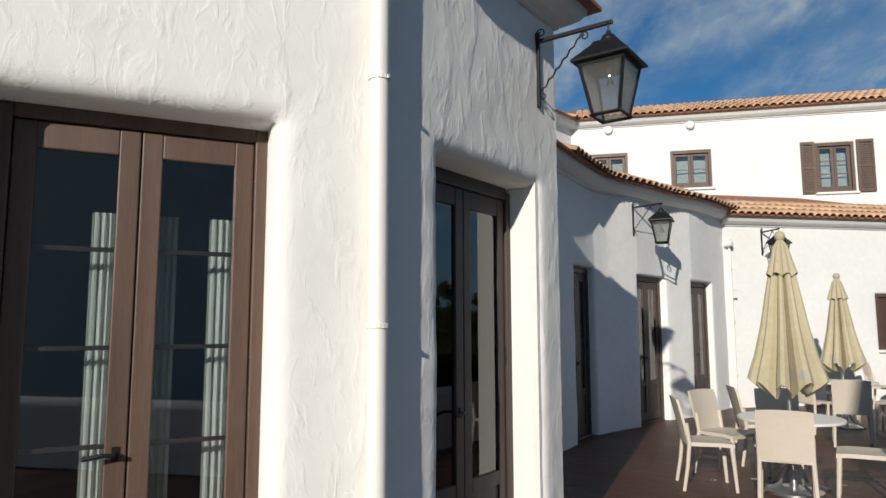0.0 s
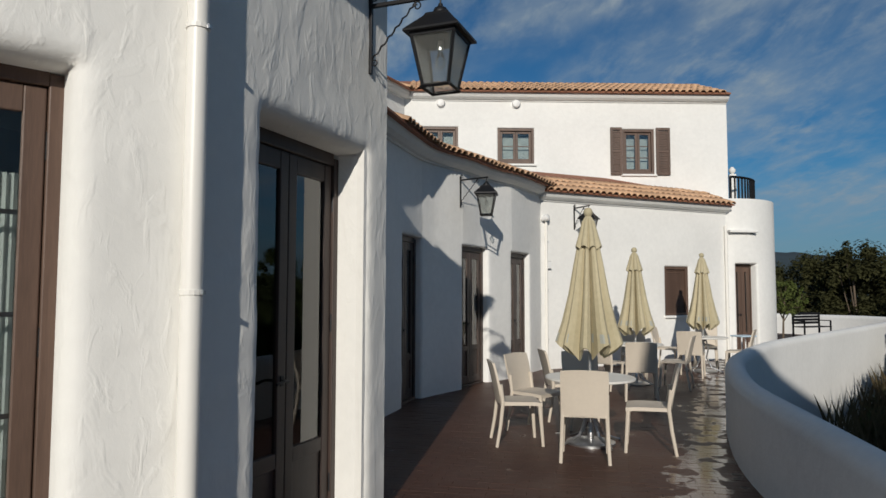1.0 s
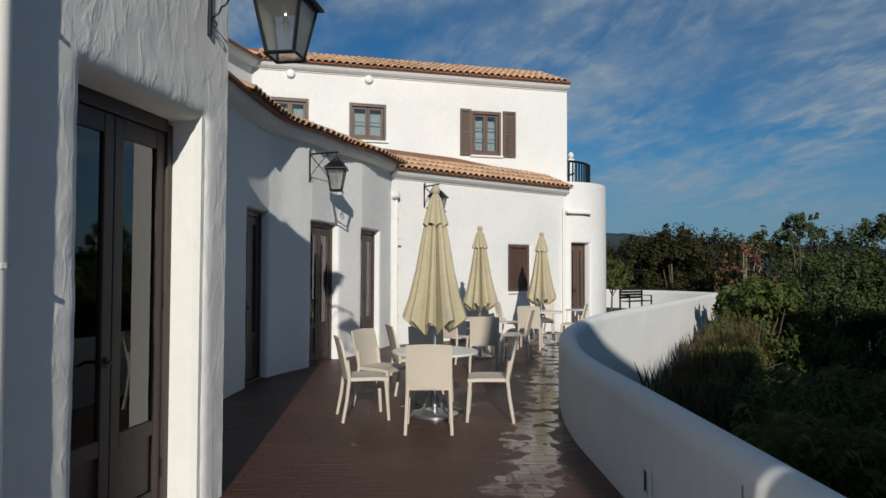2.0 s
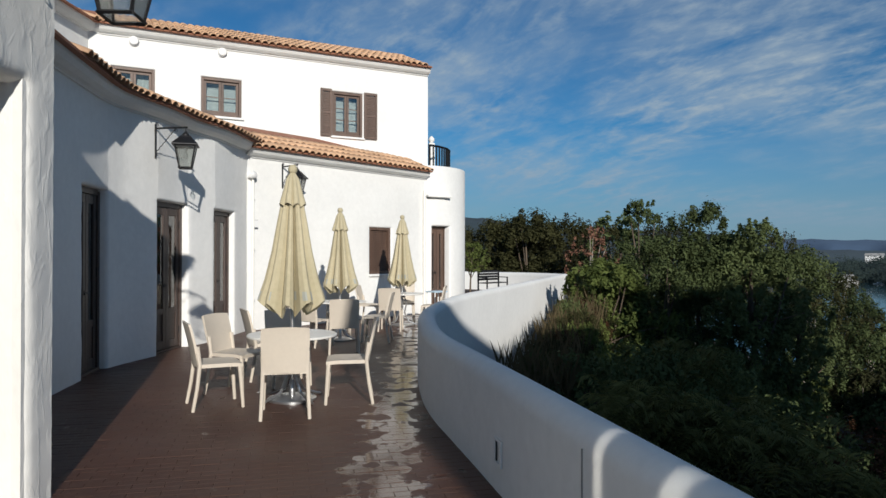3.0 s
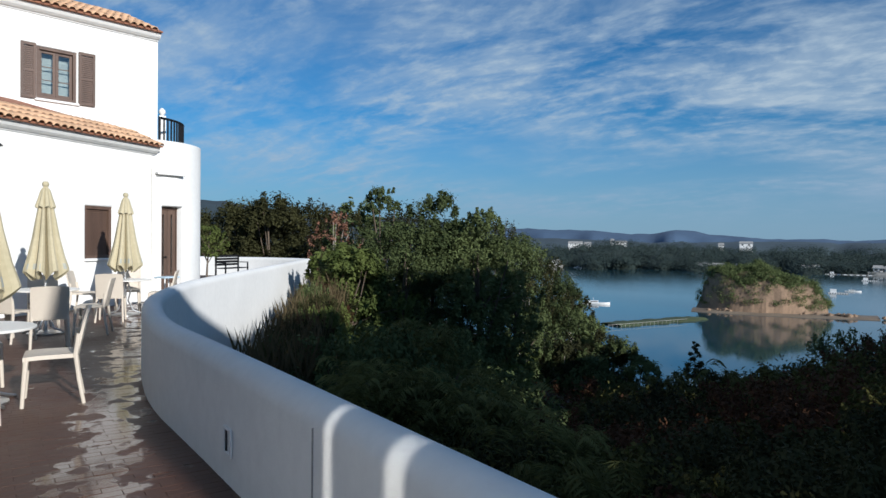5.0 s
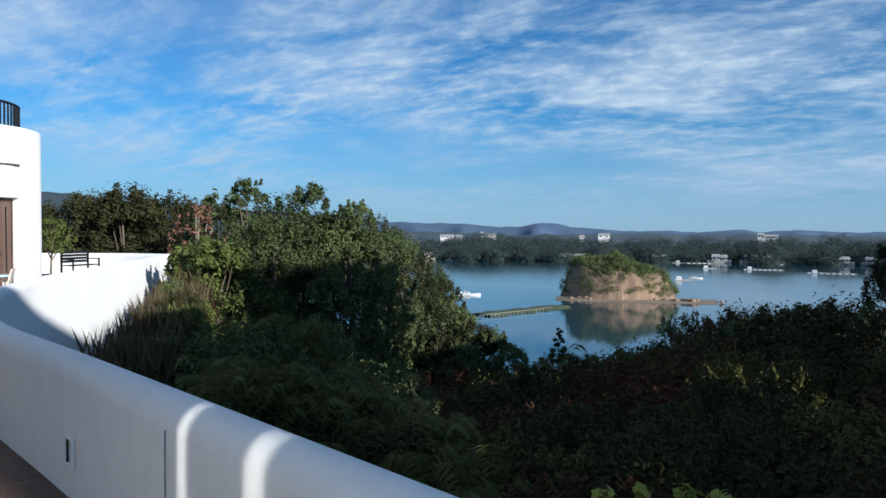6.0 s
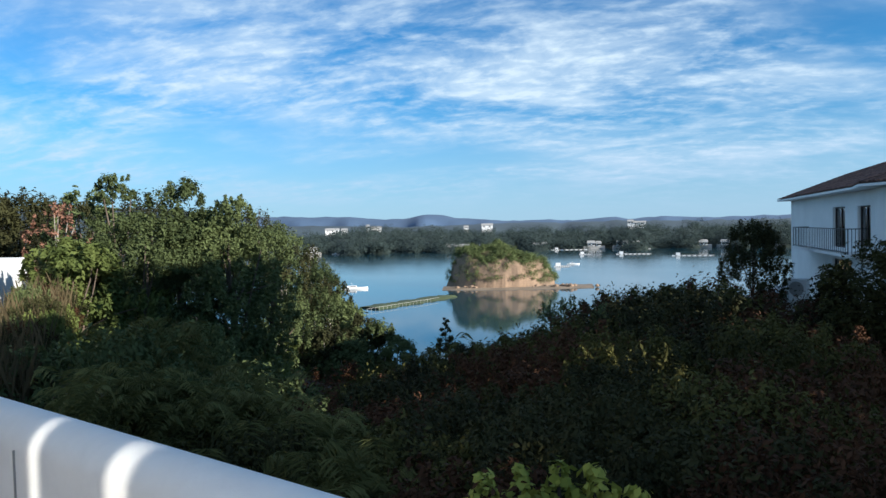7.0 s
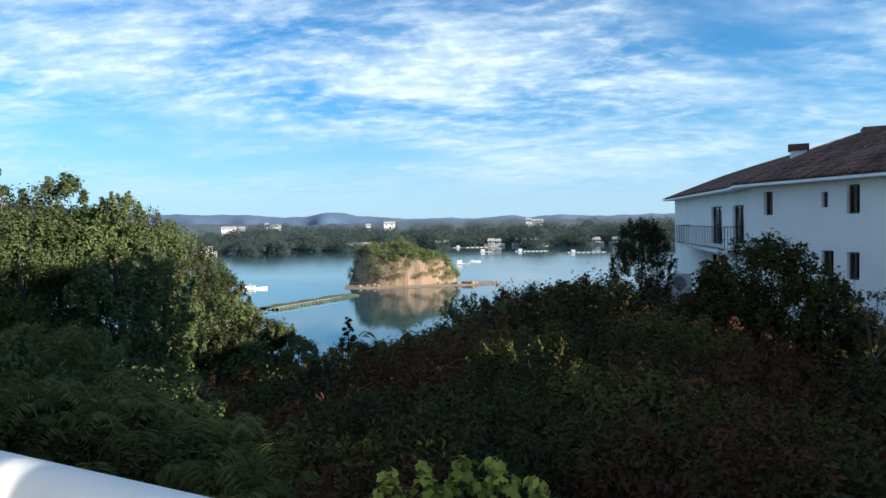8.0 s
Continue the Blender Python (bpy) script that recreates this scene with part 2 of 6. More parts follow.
# weathered lantern panes carry a thin film of dust
M_DUSTY = M_CLEAR.copy()
M_DUSTY.name = "dusty_lantern_glass"
dn, dl = M_DUSTY.node_tree.nodes, M_DUSTY.node_tree.links
clean = dn["Material Output"].inputs["Surface"].links[0].from_socket
film, haze_mix = dn.new("ShaderNodeBsdfTranslucent"), dn.new("ShaderNodeMixShader")
film.inputs["Color"].default_value = (0.75, 0.74, 0.70, 1)
haze_mix.inputs[0].default_value = 0.2
dl.new(clean, haze_mix.inputs[1])
dl.new(film.outputs[0], haze_mix.inputs[2])
dl.new(haze_mix.outputs[0], dn["Material Output"].inputs["Surface"])


# ---- mesh helpers ----
def mesh_of(name, verts, faces, material, smooth=False):
    me = bpy.data.meshes.new(name)
    me.from_pydata([tuple(v) for v in verts], [], faces)
    me.materials.append(material)
    if smooth:
        me.polygons.foreach_set("use_smooth", [True] * len(me.polygons))
    me.update()
    return me


def finish(bm, name, material, smooth=False, bevel=0.0, seg=2):
    if bevel:
        bmesh.ops.bevel(bm, geom=[e for e in bm.edges if len(e.link_faces) == 2 and e.calc_face_angle(0) > 0.5], offset=bevel, segments=seg, affect="EDGES", profile=0.5)
    me = bpy.data.meshes.new(name)
    bm.to_mesh(me)
    bm.free()
    me.materials.append(material)
    if smooth:
        me.polygons.foreach_set("use_smooth", [True] * len(me.polygons))
        me.set_sharp_from_angle(angle=radians(40))
    return me


def part(name, bm, material, parent, label="", smooth=False, bevel=0.0):
    me = bm if isinstance(bm, bpy.types.Mesh) else finish(bm, name, material, smooth, bevel)
    ob = new(name, me)
    ob.parent = parent
    if label:
        ob["label"] = label
    return ob


def base(name, m=None, **tags):
    ob = new(name)
    ob.empty_display_size = 0.1
    if m is not None:
        ob.matrix_world = m
    return tagged(ob, **tags)


def box(bm, x0, x1, y0, y1, z0, z1, m=None):
    q = bmesh.ops.create_cube(bm, size=1.0)["verts"]
    for v in q:
        v.co = Vector((x0 + (v.co.x + 0.5) * (x1 - x0), y0 + (v.co.y + 0.5) * (y1 - y0), z0 + (v.co.z + 0.5) * (z1 - z0)))
        if m is not None:
            v.co = m @ v.co
    return bm


def boxes(*rows):
    bm = bmesh.new()
    for r in rows:
        box(bm, *r)
    return bm


def lathe(profile, seg=24, bm=None, m=None):
    """A turned solid from rows of radius and height."""
    bm = bm or bmesh.new()
    rings = []
    for r, z in profile:
        rings.append([bm.verts.new((m @ Vector((r * math.cos(2 * math.pi * i / seg), r * math.sin(2 * math.pi * i / seg), z))) if m is not None else (r * math.cos(2 * math.pi * i / seg), r * math.sin(2 * math.pi * i / seg), z)) for i in range(seg)])
    for a, b in zip(rings, rings[1:]):
        for i in range(seg):
            bm.faces.new((a[i], a[(i + 1) % seg], b[(i + 1) % seg], b[i]))
    bm.faces.new(rings[0][::-1])
    bm.faces.new(rings[-1])
    return bm


def tube(points, radius, seg=8, bm=None, taper=1.0, flat=1.0):
    """A round bar along points."""
    bm = bm or bmesh.new()
    pts = [Vector(p) for p in points]
    rings, side = [], None
    for i, p in enumerate(pts):
        d = (pts[min(i + 1, len(pts) - 1)] - pts[max(i - 1, 0)]).normalized()
        if side is None:
            side = d.cross(Vector((0, 0, 1)) if abs(d.z) < 0.9 else Vector((1, 0, 0))).normalized()
        side = (side - d * side.dot(d)).normalized()
        up = d.cross(side)
        r = radius * (1 + (taper - 1) * i / max(1, len(pts) - 1))
        rings.append([bm.verts.new(p + side * (r * math.cos(2 * math.pi * k / seg)) + up * (r * flat * math.sin(2 * math.pi * k / seg))) for k in range(seg)])
    for a, b in zip(rings, rings[1:]):
        for k in range(seg):
            bm.faces.new((a[k], a[(k + 1) % seg], b[(k + 1) % seg], b[k]))
    bm.faces.new(rings[0][::-1])
    bm.faces.new(rings[-1])
    return bm


def sweep(path, profile, name, material, closed_profile=True, smooth=True):
    """A moulding: profile rows (out, up) carried along a plan path; out is to the right of the way."""
    pts = [Vector((p[0], p[1], 0)) for p in path]
    zs = [p[2] if len(p) > 2 else 0.0 for p in path]
    verts, faces = [], []
    k = len(profile)
    for i, p in enumerate(pts):
        a = (pts[i] - pts[i - 1]).normalized() if i else None
        b = (pts[i + 1] - pts[i]).normalized() if i < len(pts) - 1 else None
        d = ((a or b) + (b or a)).normalized()
        n = Vector((d.y, -d.x, 0))
        stretch = 1.0 / max(0.4, n.dot(Vector(((a or b).y, -(a or b).x, 0))))
        for o, u in profile:
            verts.append(p + n * (o * stretch) + Vector((0, 0, zs[i] + u)))
    for i in range(len(pts) - 1):
        for j in range(k if closed_profile else k - 1):
            q = (j + 1) % k
            faces.append((i * k + j, i * k + q, (i + 1) * k + q, (i + 1) * k + j))
    if closed_profile:
        faces.append(tuple(range(k))[::-1])
        faces.append(tuple((len(pts) - 1) * k + j for j in range(k)))
    me = mesh_of(name, verts, faces, material, smooth)
    if smooth:
        me.set_sharp_from_angle(angle=radians(40))
    return me


def smooth_path(ctrl, step=0.3):
    """Catmull-Rom points through the plan's corners."""
    c = [Vector((*p, 0)[:3]) for p in ctrl]
    c = [c[0] * 2 - c[1]] + c + [c[-1] * 2 - c[-2]]
    out = []
    for i in range(1, len(c) - 2):
        n = max(2, int((c[i + 1] - c[i]).length / step))
        for k in range(n):
            t = k / n
            out.append(0.5 * (2 * c[i] + (c[i + 1] - c[i - 1]) * t + (2 * c[i - 1] - 5 * c[i] + 4 * c[i + 1] - c[i + 2]) * t * t + (3 * c[i] - c[i - 1] - 3 * c[i + 1] + c[i + 2]) * t ** 3))
    out.append(c[-2])
    return [(p.x, p.y) for p in out]


class Line:
    """A plan line by length: place, and the side to its right."""

    def __init__(self, pts):
        self.p = [Vector((a, b, 0)) for a, b in pts]
        self.s = [0.0]
        for a, b in zip(self.p, self.p[1:]):
            self.s.append(self.s[-1] + (b - a).length)
        self.length = self.s[-1]

    def place(self, s):
        i = 0
        while i < len(self.p) - 2 and s > self.s[i + 1]:
            i += 1
        f = (s - self.s[i]) / (self.s[i + 1] - self.s[i])
        return self.p[i].lerp(self.p[i + 1], f)

    def right(self, s):
        d = self.place(min(self.length, s + 0.15)) - self.place(max(0, s - 0.15))
        d.normalize()
        return Vector((d.y, -d.x, 0))

    def at_y(self, y):
        for a, b, s in zip(self.p, self.p[1:], self.s):
            if min(a.y, b.y) <= y <= max(a.y, b.y):
                return s + (b - a).length * (y - a.y) / (b.y - a.y)

    def at_x(self, x):
        for a, b, s in zip(self.p, self.p[1:], self.s):
            if min(a.x, b.x) <= x <= max(a.x, b.x):
                return s + (b - a).length * (x - a.x) / (b.x - a.x)


def wall(name, line, z0, z1, openings, material, step=0.12, thick=0.3, soft=0.06, rough=0.0, label="", z1_of=None):
    """A plastered wall along a plan line, facing right of it, with rounded openings (s0, s1, bottom, top) right through it."""
    def cuts(a, b, marks):
        v = {round(a, 4), round(b, 4)}
        n = max(1, int((b - a) / step))
        grid = [a + (b - a) * i / n for i in range(n + 1)]
        for m_ in marks:
            for o in (0, soft * 0.25, soft * 0.6, soft):
                v.update((round(m_ - o, 4), round(m_ + o, 4)))
        for g in grid:
            if all(abs(g - q) > step * 0.35 for q in v):
                v.add(round(g, 4))
        return sorted(q for q in v if a - 1e-4 <= q <= b + 1e-4)

    ss = cuts(0, line.length, [q for o in openings for q in o[:2]])
    zz = cuts(z0, z1, [q for o in openings for q in o[2:] if z0 < q < z1])
    ns, nz = len(ss), len(zz)
    verts, faces = [], []
    for layer in (0, 1):
        for s in ss:
            c, n = line.place(s), line.right(s)
            for z in zz:
                off = -thick
                if layer == 0:
                    d = min([math.hypot(max(o[0] - s, 0, s - o[1]), max(o[2] - z, 0, z - o[3])) for o in openings] + [9])
                    off = 0.0
                    if d < soft:
                        off = -(soft - math.sqrt(max(0, soft * soft - (soft - d) ** 2)))
                    if rough:
                        w = Vector((c.x * 1.7, c.y * 1.7, z * 1.7))
                        off += rough * (noise.noise(w) * 1.2 + noise.noise(w * 4.1) * 0.8 + 0.9 * abs(noise.noise(w * 9.0)))
                verts.append(c + n * off + Vector((0, 0, z)))
    idx = lambda l, i, j: l * ns * nz + i * nz + j

    def solid(i, j):
        if not (0 <= i < ns - 1 and 0 <= j < nz - 1):
            return False
        s, z = (ss[i] + ss[i + 1]) / 2, (zz[j] + zz[j + 1]) / 2
        return not any(o[0] < s < o[1] and o[2] < z < o[3] for o in openings)

    for i in range(ns - 1):
        for j in range(nz - 1):
            if not solid(i, j):
                continue
            a, b, c, d = idx(0, i, j), idx(0, i + 1, j), idx(0, i + 1, j + 1), idx(0, i, j + 1)
            e, f, g, h = idx(1, i, j), idx(1, i + 1, j), idx(1, i + 1, j + 1), idx(1, i, j + 1)
            faces += [(a, b, c, d), (f, e, h, g)]
            if not solid(i - 1, j):
                faces.append((a, d, h, e))
            if not solid(i + 1, j):
                faces.append((b, f, g, c))
            if not solid(i, j - 1):
                faces.append((a, e, f, b))
            if not solid(i, j + 1):
                faces.append((d, c, g, h))
    me = mesh_of(name, verts, faces, material, True)
    me.set_sharp_from_angle(angle=radians(50))
    return tagged(new(name, me), label=label or "white plastered wall", category="wall", kind="structure")

# ---- the terrace and the building: plan ----
CORNER = (-1.60, 2.565)
D1_DIR = Vector((0.62, 0.785, 0)).normalized()
BLOCK_END = (-1.285, 4.50)
front_line = Line([(CORNER[0] - D1_DIR.x * 4.2, CORNER[1] - D1_DIR.y * 4.2), CORNER])
side_line = Line([CORNER, BLOCK_END])
end_line = Line([BLOCK_END, (-2.55, 4.80)])
curve_line = Line(smooth_path([(-2.42, 4.8), (-2.38, 6.5), (-2.33, 7.8), (-2.28, 8.65), (-2.21, 9.45), (-2.01, 10.0), (-1.78, 10.5), (-1.50, 11.4), (-1.15, 12.05), (-0.90, 12.9), (-0.70, 13.55)], 0.25))
facade_line = Line([(-0.75, 13.48), (3.44, 16.63)])
upper_line = Line([(-4.75, 12.6), (-4.05, 15.3), (-0.89, 16.06), (3.625, 17.15)])
TOWER, TOWER_R = (3.32, 18.2), 1.54
PARAPET = [(1.565, -4.0), (1.565, 0.0), (1.565, 3.8), (1.555, 5.0), (1.55, 6.05), (1.655, 7.15), (1.93, 8.7), (2.27, 9.8), (2.70, 10.9), (3.55, 12.6), (6.35, 17.2), (10.35, 23.9)]

EAVE, CURVE_EAVE, FACADE_EAVE, UPPER_EAVE = 3.90, 3.66, 3.57, 6.35

wall("wall_1", front_line, 0, EAVE, [(front_line.length - 1.585, front_line.length - 0.495, -1, 2.475)], M_STUCCO, 0.05, 0.32, 0.09, 0.004, "rough white stucco wall of the building's front block")
wall("wall_2", side_line, 0, EAVE, [(0.53, 1.66, -1, 2.50)], M_STUCCO, 0.05, 0.32, 0.09, 0.006, "rough white stucco side wall of the front block")
wall("wall_3", end_line, 0, EAVE, [], M_STUCCO, 0.3, 0.3, 0.05, 0.004)
D3, D4, D5 = (curve_line.at_y(8.65), curve_line.at_y(9.45)), (curve_line.at_y(10.5), curve_line.at_y(11.4)), (curve_line.at_y(12.05), curve_line.at_y(12.9))
HEADS = (2.345, 2.305, 2.275)
wall("wall_4", curve_line, 0, CURVE_EAVE, [(*D3, -1, HEADS[0]), (*D4, -1, HEADS[1]), (*D5, -1, HEADS[2])], M_PLASTER, 0.12, 0.34, 0.05, 0.006, "curved white plastered terrace wall with three glazed doors")
DWIN = (facade_line.at_x(1.925), facade_line.at_x(2.475), 1.04, 2.125)
wall("wall_5", facade_line, 0, FACADE_EAVE, [DWIN], M_PLASTER, 0.3, 0.3, 0.05, 0.003, "white plastered ground-floor wall of the two-storey wing")


def on_line(line, az, eye=(0.18, -0.09)):
    """The length along a plan line at which it is met by a bearing from the eye."""
    best = None
    for i in range(int(line.length * 100)):
        p = line.place(i / 100)
        d = abs(math.degrees(math.atan2(p.x - eye[0], p.y - eye[1])) - az)
        if best is None or d < best[0]:
            best = (d, i / 100)
    return best[1]


WIN1 = (upper_line.at_x(-3.645), upper_line.at_x(-2.805), 4.66, 5.55)
WIN2 = (upper_line.at_x(-1.865), upper_line.at_x(-1.005), 4.66, 5.53)
WIN3 = (upper_line.at_x(1.105), upper_line.at_x(1.866), 4.43, 5.53)
wall("wall_6", upper_line, 3.2, UPPER_EAVE, [WIN1, WIN2, WIN3], M_PLASTER, 0.3, 0.3, 0.03, 0.003, "white plastered upper-storey wall of the wing")
tower_line = Line([(TOWER[0] + TOWER_R * math.sin(radians(a)), TOWER[1] - TOWER_R * math.cos(radians(a))) for a in range(-60, 191, 6)])
tower_front = Line([(TOWER[0] + TOWER_R * math.sin(radians(a)), TOWER[1] - TOWER_R * math.cos(radians(a))) for a in range(-60, 61, 6)])
TDOOR = (on_line(tower_front, 11.70), on_line(tower_front, 13.20), -1, 2.225)
wall("wall_7", tower_line, 0, 3.78, [TDOOR], M_PLASTER, 0.25, 0.3, 0.05, 0.002, "rounded white plastered bay at the end of the wing")

# ---- parapet ----
par_path = smooth_path(PARAPET, 0.3)
T, SHOULDER = 0.115, 0.635
profile = [(T, -2.5), (T, SHOULDER)] + [(T * math.cos(radians(a)), SHOULDER + T * math.sin(radians(a))) for a in range(15, 180, 15)] + [(-T, SHOULDER), (-T, -2.5)]
parapet_me = sweep(par_path, profile, "parapet", M_PLASTER)
parapet = tagged(new("parapet", parapet_me), label="low curved white plastered parapet with a rounded top", category="parapet wall", kind="structure")
far_path = [(10.3, 23.8), (9.6, 25.6), (7.2, 28.0), (4.0, 29.4)]
tagged(new("parapet", sweep(far_path, profile, "parapet", M_PLASTER)), label="white plastered parapet closing the far terrace", category="parapet wall", kind="structure")

# ---- floor ----
inner = smooth_path(PARAPET, 0.5) + [(9.6, 25.6), (7.2, 28.0), (4.0, 29.4)]
inner = [(1.565, -12.0)] + inner
bm = bmesh.new()
rows = [(bm.verts.new((-8, y, -0.006)), bm.verts.new((x, y, -0.006))) for x, y in inner]
for (p, q), (r, t_) in zip(rows, rows[1:]):
    bm.faces.new((p, q, t_, r))
M_BED = mat("dark_mortar", (0.066, 0.029, 0.018), 0.8, vary=0.3, scale=3)
floor = tagged(new("floor", finish(bm, "floor", M_BED)), label="terrace floor of brown clay pavers, wet in patches", category="floor", kind="structure")

# ---- ground, sea ----
def ground_z(x, y):
    d = max(0.0, (x - 1.6) * 0.86 - max(0.0, y - 8) * 0.5) if y > 8 else max(0.0, x - 1.6)
    valley = math.exp(-((math.degrees(math.atan2(x, y + 1e-6)) - 52) / 14) ** 2)
    r = math.hypot(x, y)
    z = -1.2 - 0.16 * d - 0.10 * max(0, r - 12) * (0.5 + valley * 1.1)
    if x < 0.5:
        z = -0.6
    if r > 70:
        z -= (r - 70) * 0.25
    return max(z, -30.0)


verts, faces = [], []
rings = [0, 3, 6, 9, 12, 16, 20, 25, 30, 36, 44, 54, 66, 80, 100, 125, 160, 240]
NA = 72
for r in rings:
    for k in range(NA):
        a = 2 * math.pi * k / NA
        x, y = r * math.sin(a), r * math.cos(a)
        verts.append((x, y, ground_z(x, y) + (0.5 * noise.noise((x * 0.2, y * 0.2, 0)) if r > 5 else -0.3)))
for i in range(len(rings) - 1):
    for k in range(NA):
        q = (k + 1) % NA
        faces.append((i * NA + k, (i + 1) * NA + k, (i + 1) * NA + q, i * NA + q))
tagged(new("ground", mesh_of("ground", verts, faces, M_SOIL, True)), label="dark wooded slope falling from the terrace to the bay", category="ground", kind="structure")

SEA = -24.7
M_SEA = mat("sea_water", (0.012, 0.045, 0.06), 0.09, vary=0.2, scale=0.02, bump=0.10, bump_scale=0.5, rough_vary=0.05, stretch=(1, 0.35, 1))
R = 4500
tagged(new("water", mesh_of("water", [(-R, -R, SEA), (R, -R, SEA), (R, R, SEA), (-R, R, SEA)], [(0, 1, 2, 3)], M_SEA)), label="calm blue water of the bay", category="sea", kind="structure")

# ---- rooms behind the doors ----
def slab(name, pts, z0, z1, material, label):
    bm = bmesh.new()
    lo = [bm.verts.new((x, y, z0)) for x, y in pts]
    hi = [bm.verts.new((x, y, z1)) for x, y in pts]
    n = len(pts)
    bm.faces.new(lo[::-1])
    bm.faces.new(hi)
    for i in range(n):
        bm.faces.new((lo[i], lo[(i + 1) % n], hi[(i + 1) % n], hi[i]))
    bmesh.ops.recalc_face_normals(bm, faces=bm.faces)
    return tagged(new(name, finish(bm, name, material)), label=label, category=name.split("_")[0], kind="structure")


slab("wall_8", [(-6.6, -1.5), (-6.3, -1.5), (-6.3, 18.5), (-6.6, 18.5)], 0, 4.2, M_DARKROOM, "inner wall behind the terrace doors, coloured dark for the unlit room")
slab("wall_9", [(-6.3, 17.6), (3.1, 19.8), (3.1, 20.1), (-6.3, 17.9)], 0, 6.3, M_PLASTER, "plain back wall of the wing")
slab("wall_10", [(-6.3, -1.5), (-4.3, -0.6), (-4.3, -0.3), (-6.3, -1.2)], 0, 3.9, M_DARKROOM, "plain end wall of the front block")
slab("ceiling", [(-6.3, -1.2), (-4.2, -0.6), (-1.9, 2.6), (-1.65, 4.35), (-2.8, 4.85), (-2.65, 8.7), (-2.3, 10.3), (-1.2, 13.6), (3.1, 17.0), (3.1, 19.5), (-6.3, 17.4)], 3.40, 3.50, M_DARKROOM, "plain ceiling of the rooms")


# ---- doors and windows ----
def opening_frame(line, s0, s1, recess):
    """x along the wall, y into the building, z up; from the opening's first corner."""
    a, b = line.place(s0), line.place(s1)
    d = (b - a).normalized()
    inward = Vector((-d.y, d.x, 0))
    o = a + inward * recess
    return Matrix(((d.x, inward.x, 0, o.x), (d.y, inward.y, 0, o.y), (0, 0, 1, 0), (0, 0, 0, 1))), (b - a).length


def glazed_leaf(parent, x0, x1, z0, z1, wood, low, muntins, handle_at=None, hinge_at=None, stile=0.085, name="leaf"):
    leaf = part(name, boxes((x0, x0 + stile, 0, 0.045, z0, z1), (x1 - stile, x1, 0, 0.045, z0, z1), (x0 + stile, x1 - stile, 0.002, 0.043, z1 - 0.115, z1), (x0 + stile, x1 - stile, 0.002, 0.043, z0, z0 + 0.13), (x0 + stile, x1 - stile, 0.002, 0.043, low - 0.09, low)), wood, parent, bevel=0.006)
    pane = part("pane", boxes((x0 + stile - 0.005, x1 - stile + 0.005, 0.018, 0.024, low - 0.005, z1 - 0.11)), M_GLASS, leaf)
    pane.visible_shadow = False
    for z in muntins:
        part("muntin", boxes((x0 + stile, x1 - stile, 0.026, 0.040, z - 0.010, z + 0.010)), M_DARKWOOD, leaf, bevel=0.002)
    if low - z0 > 0.25:
        part("panel", boxes((x0 + stile, x1 - stile, 0.016, 0.034, z0 + 0.13, low - 0.09)), wood, leaf, bevel=0.004)
    if handle_at:
        x, z, way = handle_at
        bm = boxes((x - 0.014, x + 0.014, -0.006, 0.0, z - 0.03, z + 0.03))
        tube([(x, -0.004, z), (x, -0.05, z)], 0.009, 8, bm)
        tube([(x, -0.05, z), (x + way * 0.05, -0.054, z + 0.006), (x + way * 0.12, -0.05, z - 0.006)], 0.009, 8, bm)
        part("door_handle", bm, M_IRON, leaf, "dark iron lever handle")
    if hinge_at is not None:
        for z in (z0 + 0.25, (z0 + z1) / 2 + 0.12, z1 - 0.25):
            part("hinge", tube([(hinge_at, -0.006, z - 0.06), (hinge_at, -0.006, z + 0.06)], 0.009, 8), M_IRON, leaf, "small dark hinge")
    return leaf


def french_door(number, line, s0, s1, recess, head, wood, low, label, muntins, handle=True):
    m, w = opening_frame(line, s0, s1, recess)
    door = base("door_%d" % number, m, label=label, category="door", kind="structure")
    f = 0.055
    part("door_frame", boxes((-0.02, f, -0.02, 0.07, 0, head), (w - f, w + 0.02, -0.02, 0.07, 0, head), (f, w - f, -0.018, 0.068, head - f, head + 0.03)), wood, door, bevel=0.006)
    part("threshold", boxes((f, w - f, -0.05, 0.09, 0.0, 0.03)), M_DARKWOOD, door, bevel=0.005)
    mid = w / 2
    glazed_leaf(door, f + 0.004, mid - 0.003, 0.035, head - f - 0.004, wood, low, muntins, (mid - 0.045, 1.02, -1) if handle else None, f - 0.004)
    glazed_leaf(door, mid + 0.003, w - f - 0.004, 0.035, head - f - 0.004, wood, low, muntins, None, w - f + 0.004)
    return door


N0 = front_line.length
french_door(1, front_line, N0 - 1.585, N0 - 0.495, 0.2, 2.47, M_WOOD, 0.42, "closed double glazed door with brown wooden frames", (1.88, 1.46, 1.05))
french_door(2, side_line, 0.53, 1.66, 0.24, 2.47, M_DARKWOOD, 0.60, "closed double glazed door in dark stained wood", (1.9, 1.48, 1.06))
for k, (d, head) in enumerate(((D3, HEADS[0]), (D4, HEADS[1]), (D5, HEADS[2]))):
    french_door(3 + k, curve_line, d[0], d[1], 0.12, head - 0.02, M_DARKWOOD, 0.66, "closed double glazed terrace door in dark stained wood", (1.9, 1.48, 1.06))
french_door(6, tower_line, TDOOR[0], TDOOR[1], 0.2, 2.21, M_WOOD, 0.60, "closed double glazed door in the rounded bay", (1.72, 1.34, 0.98))


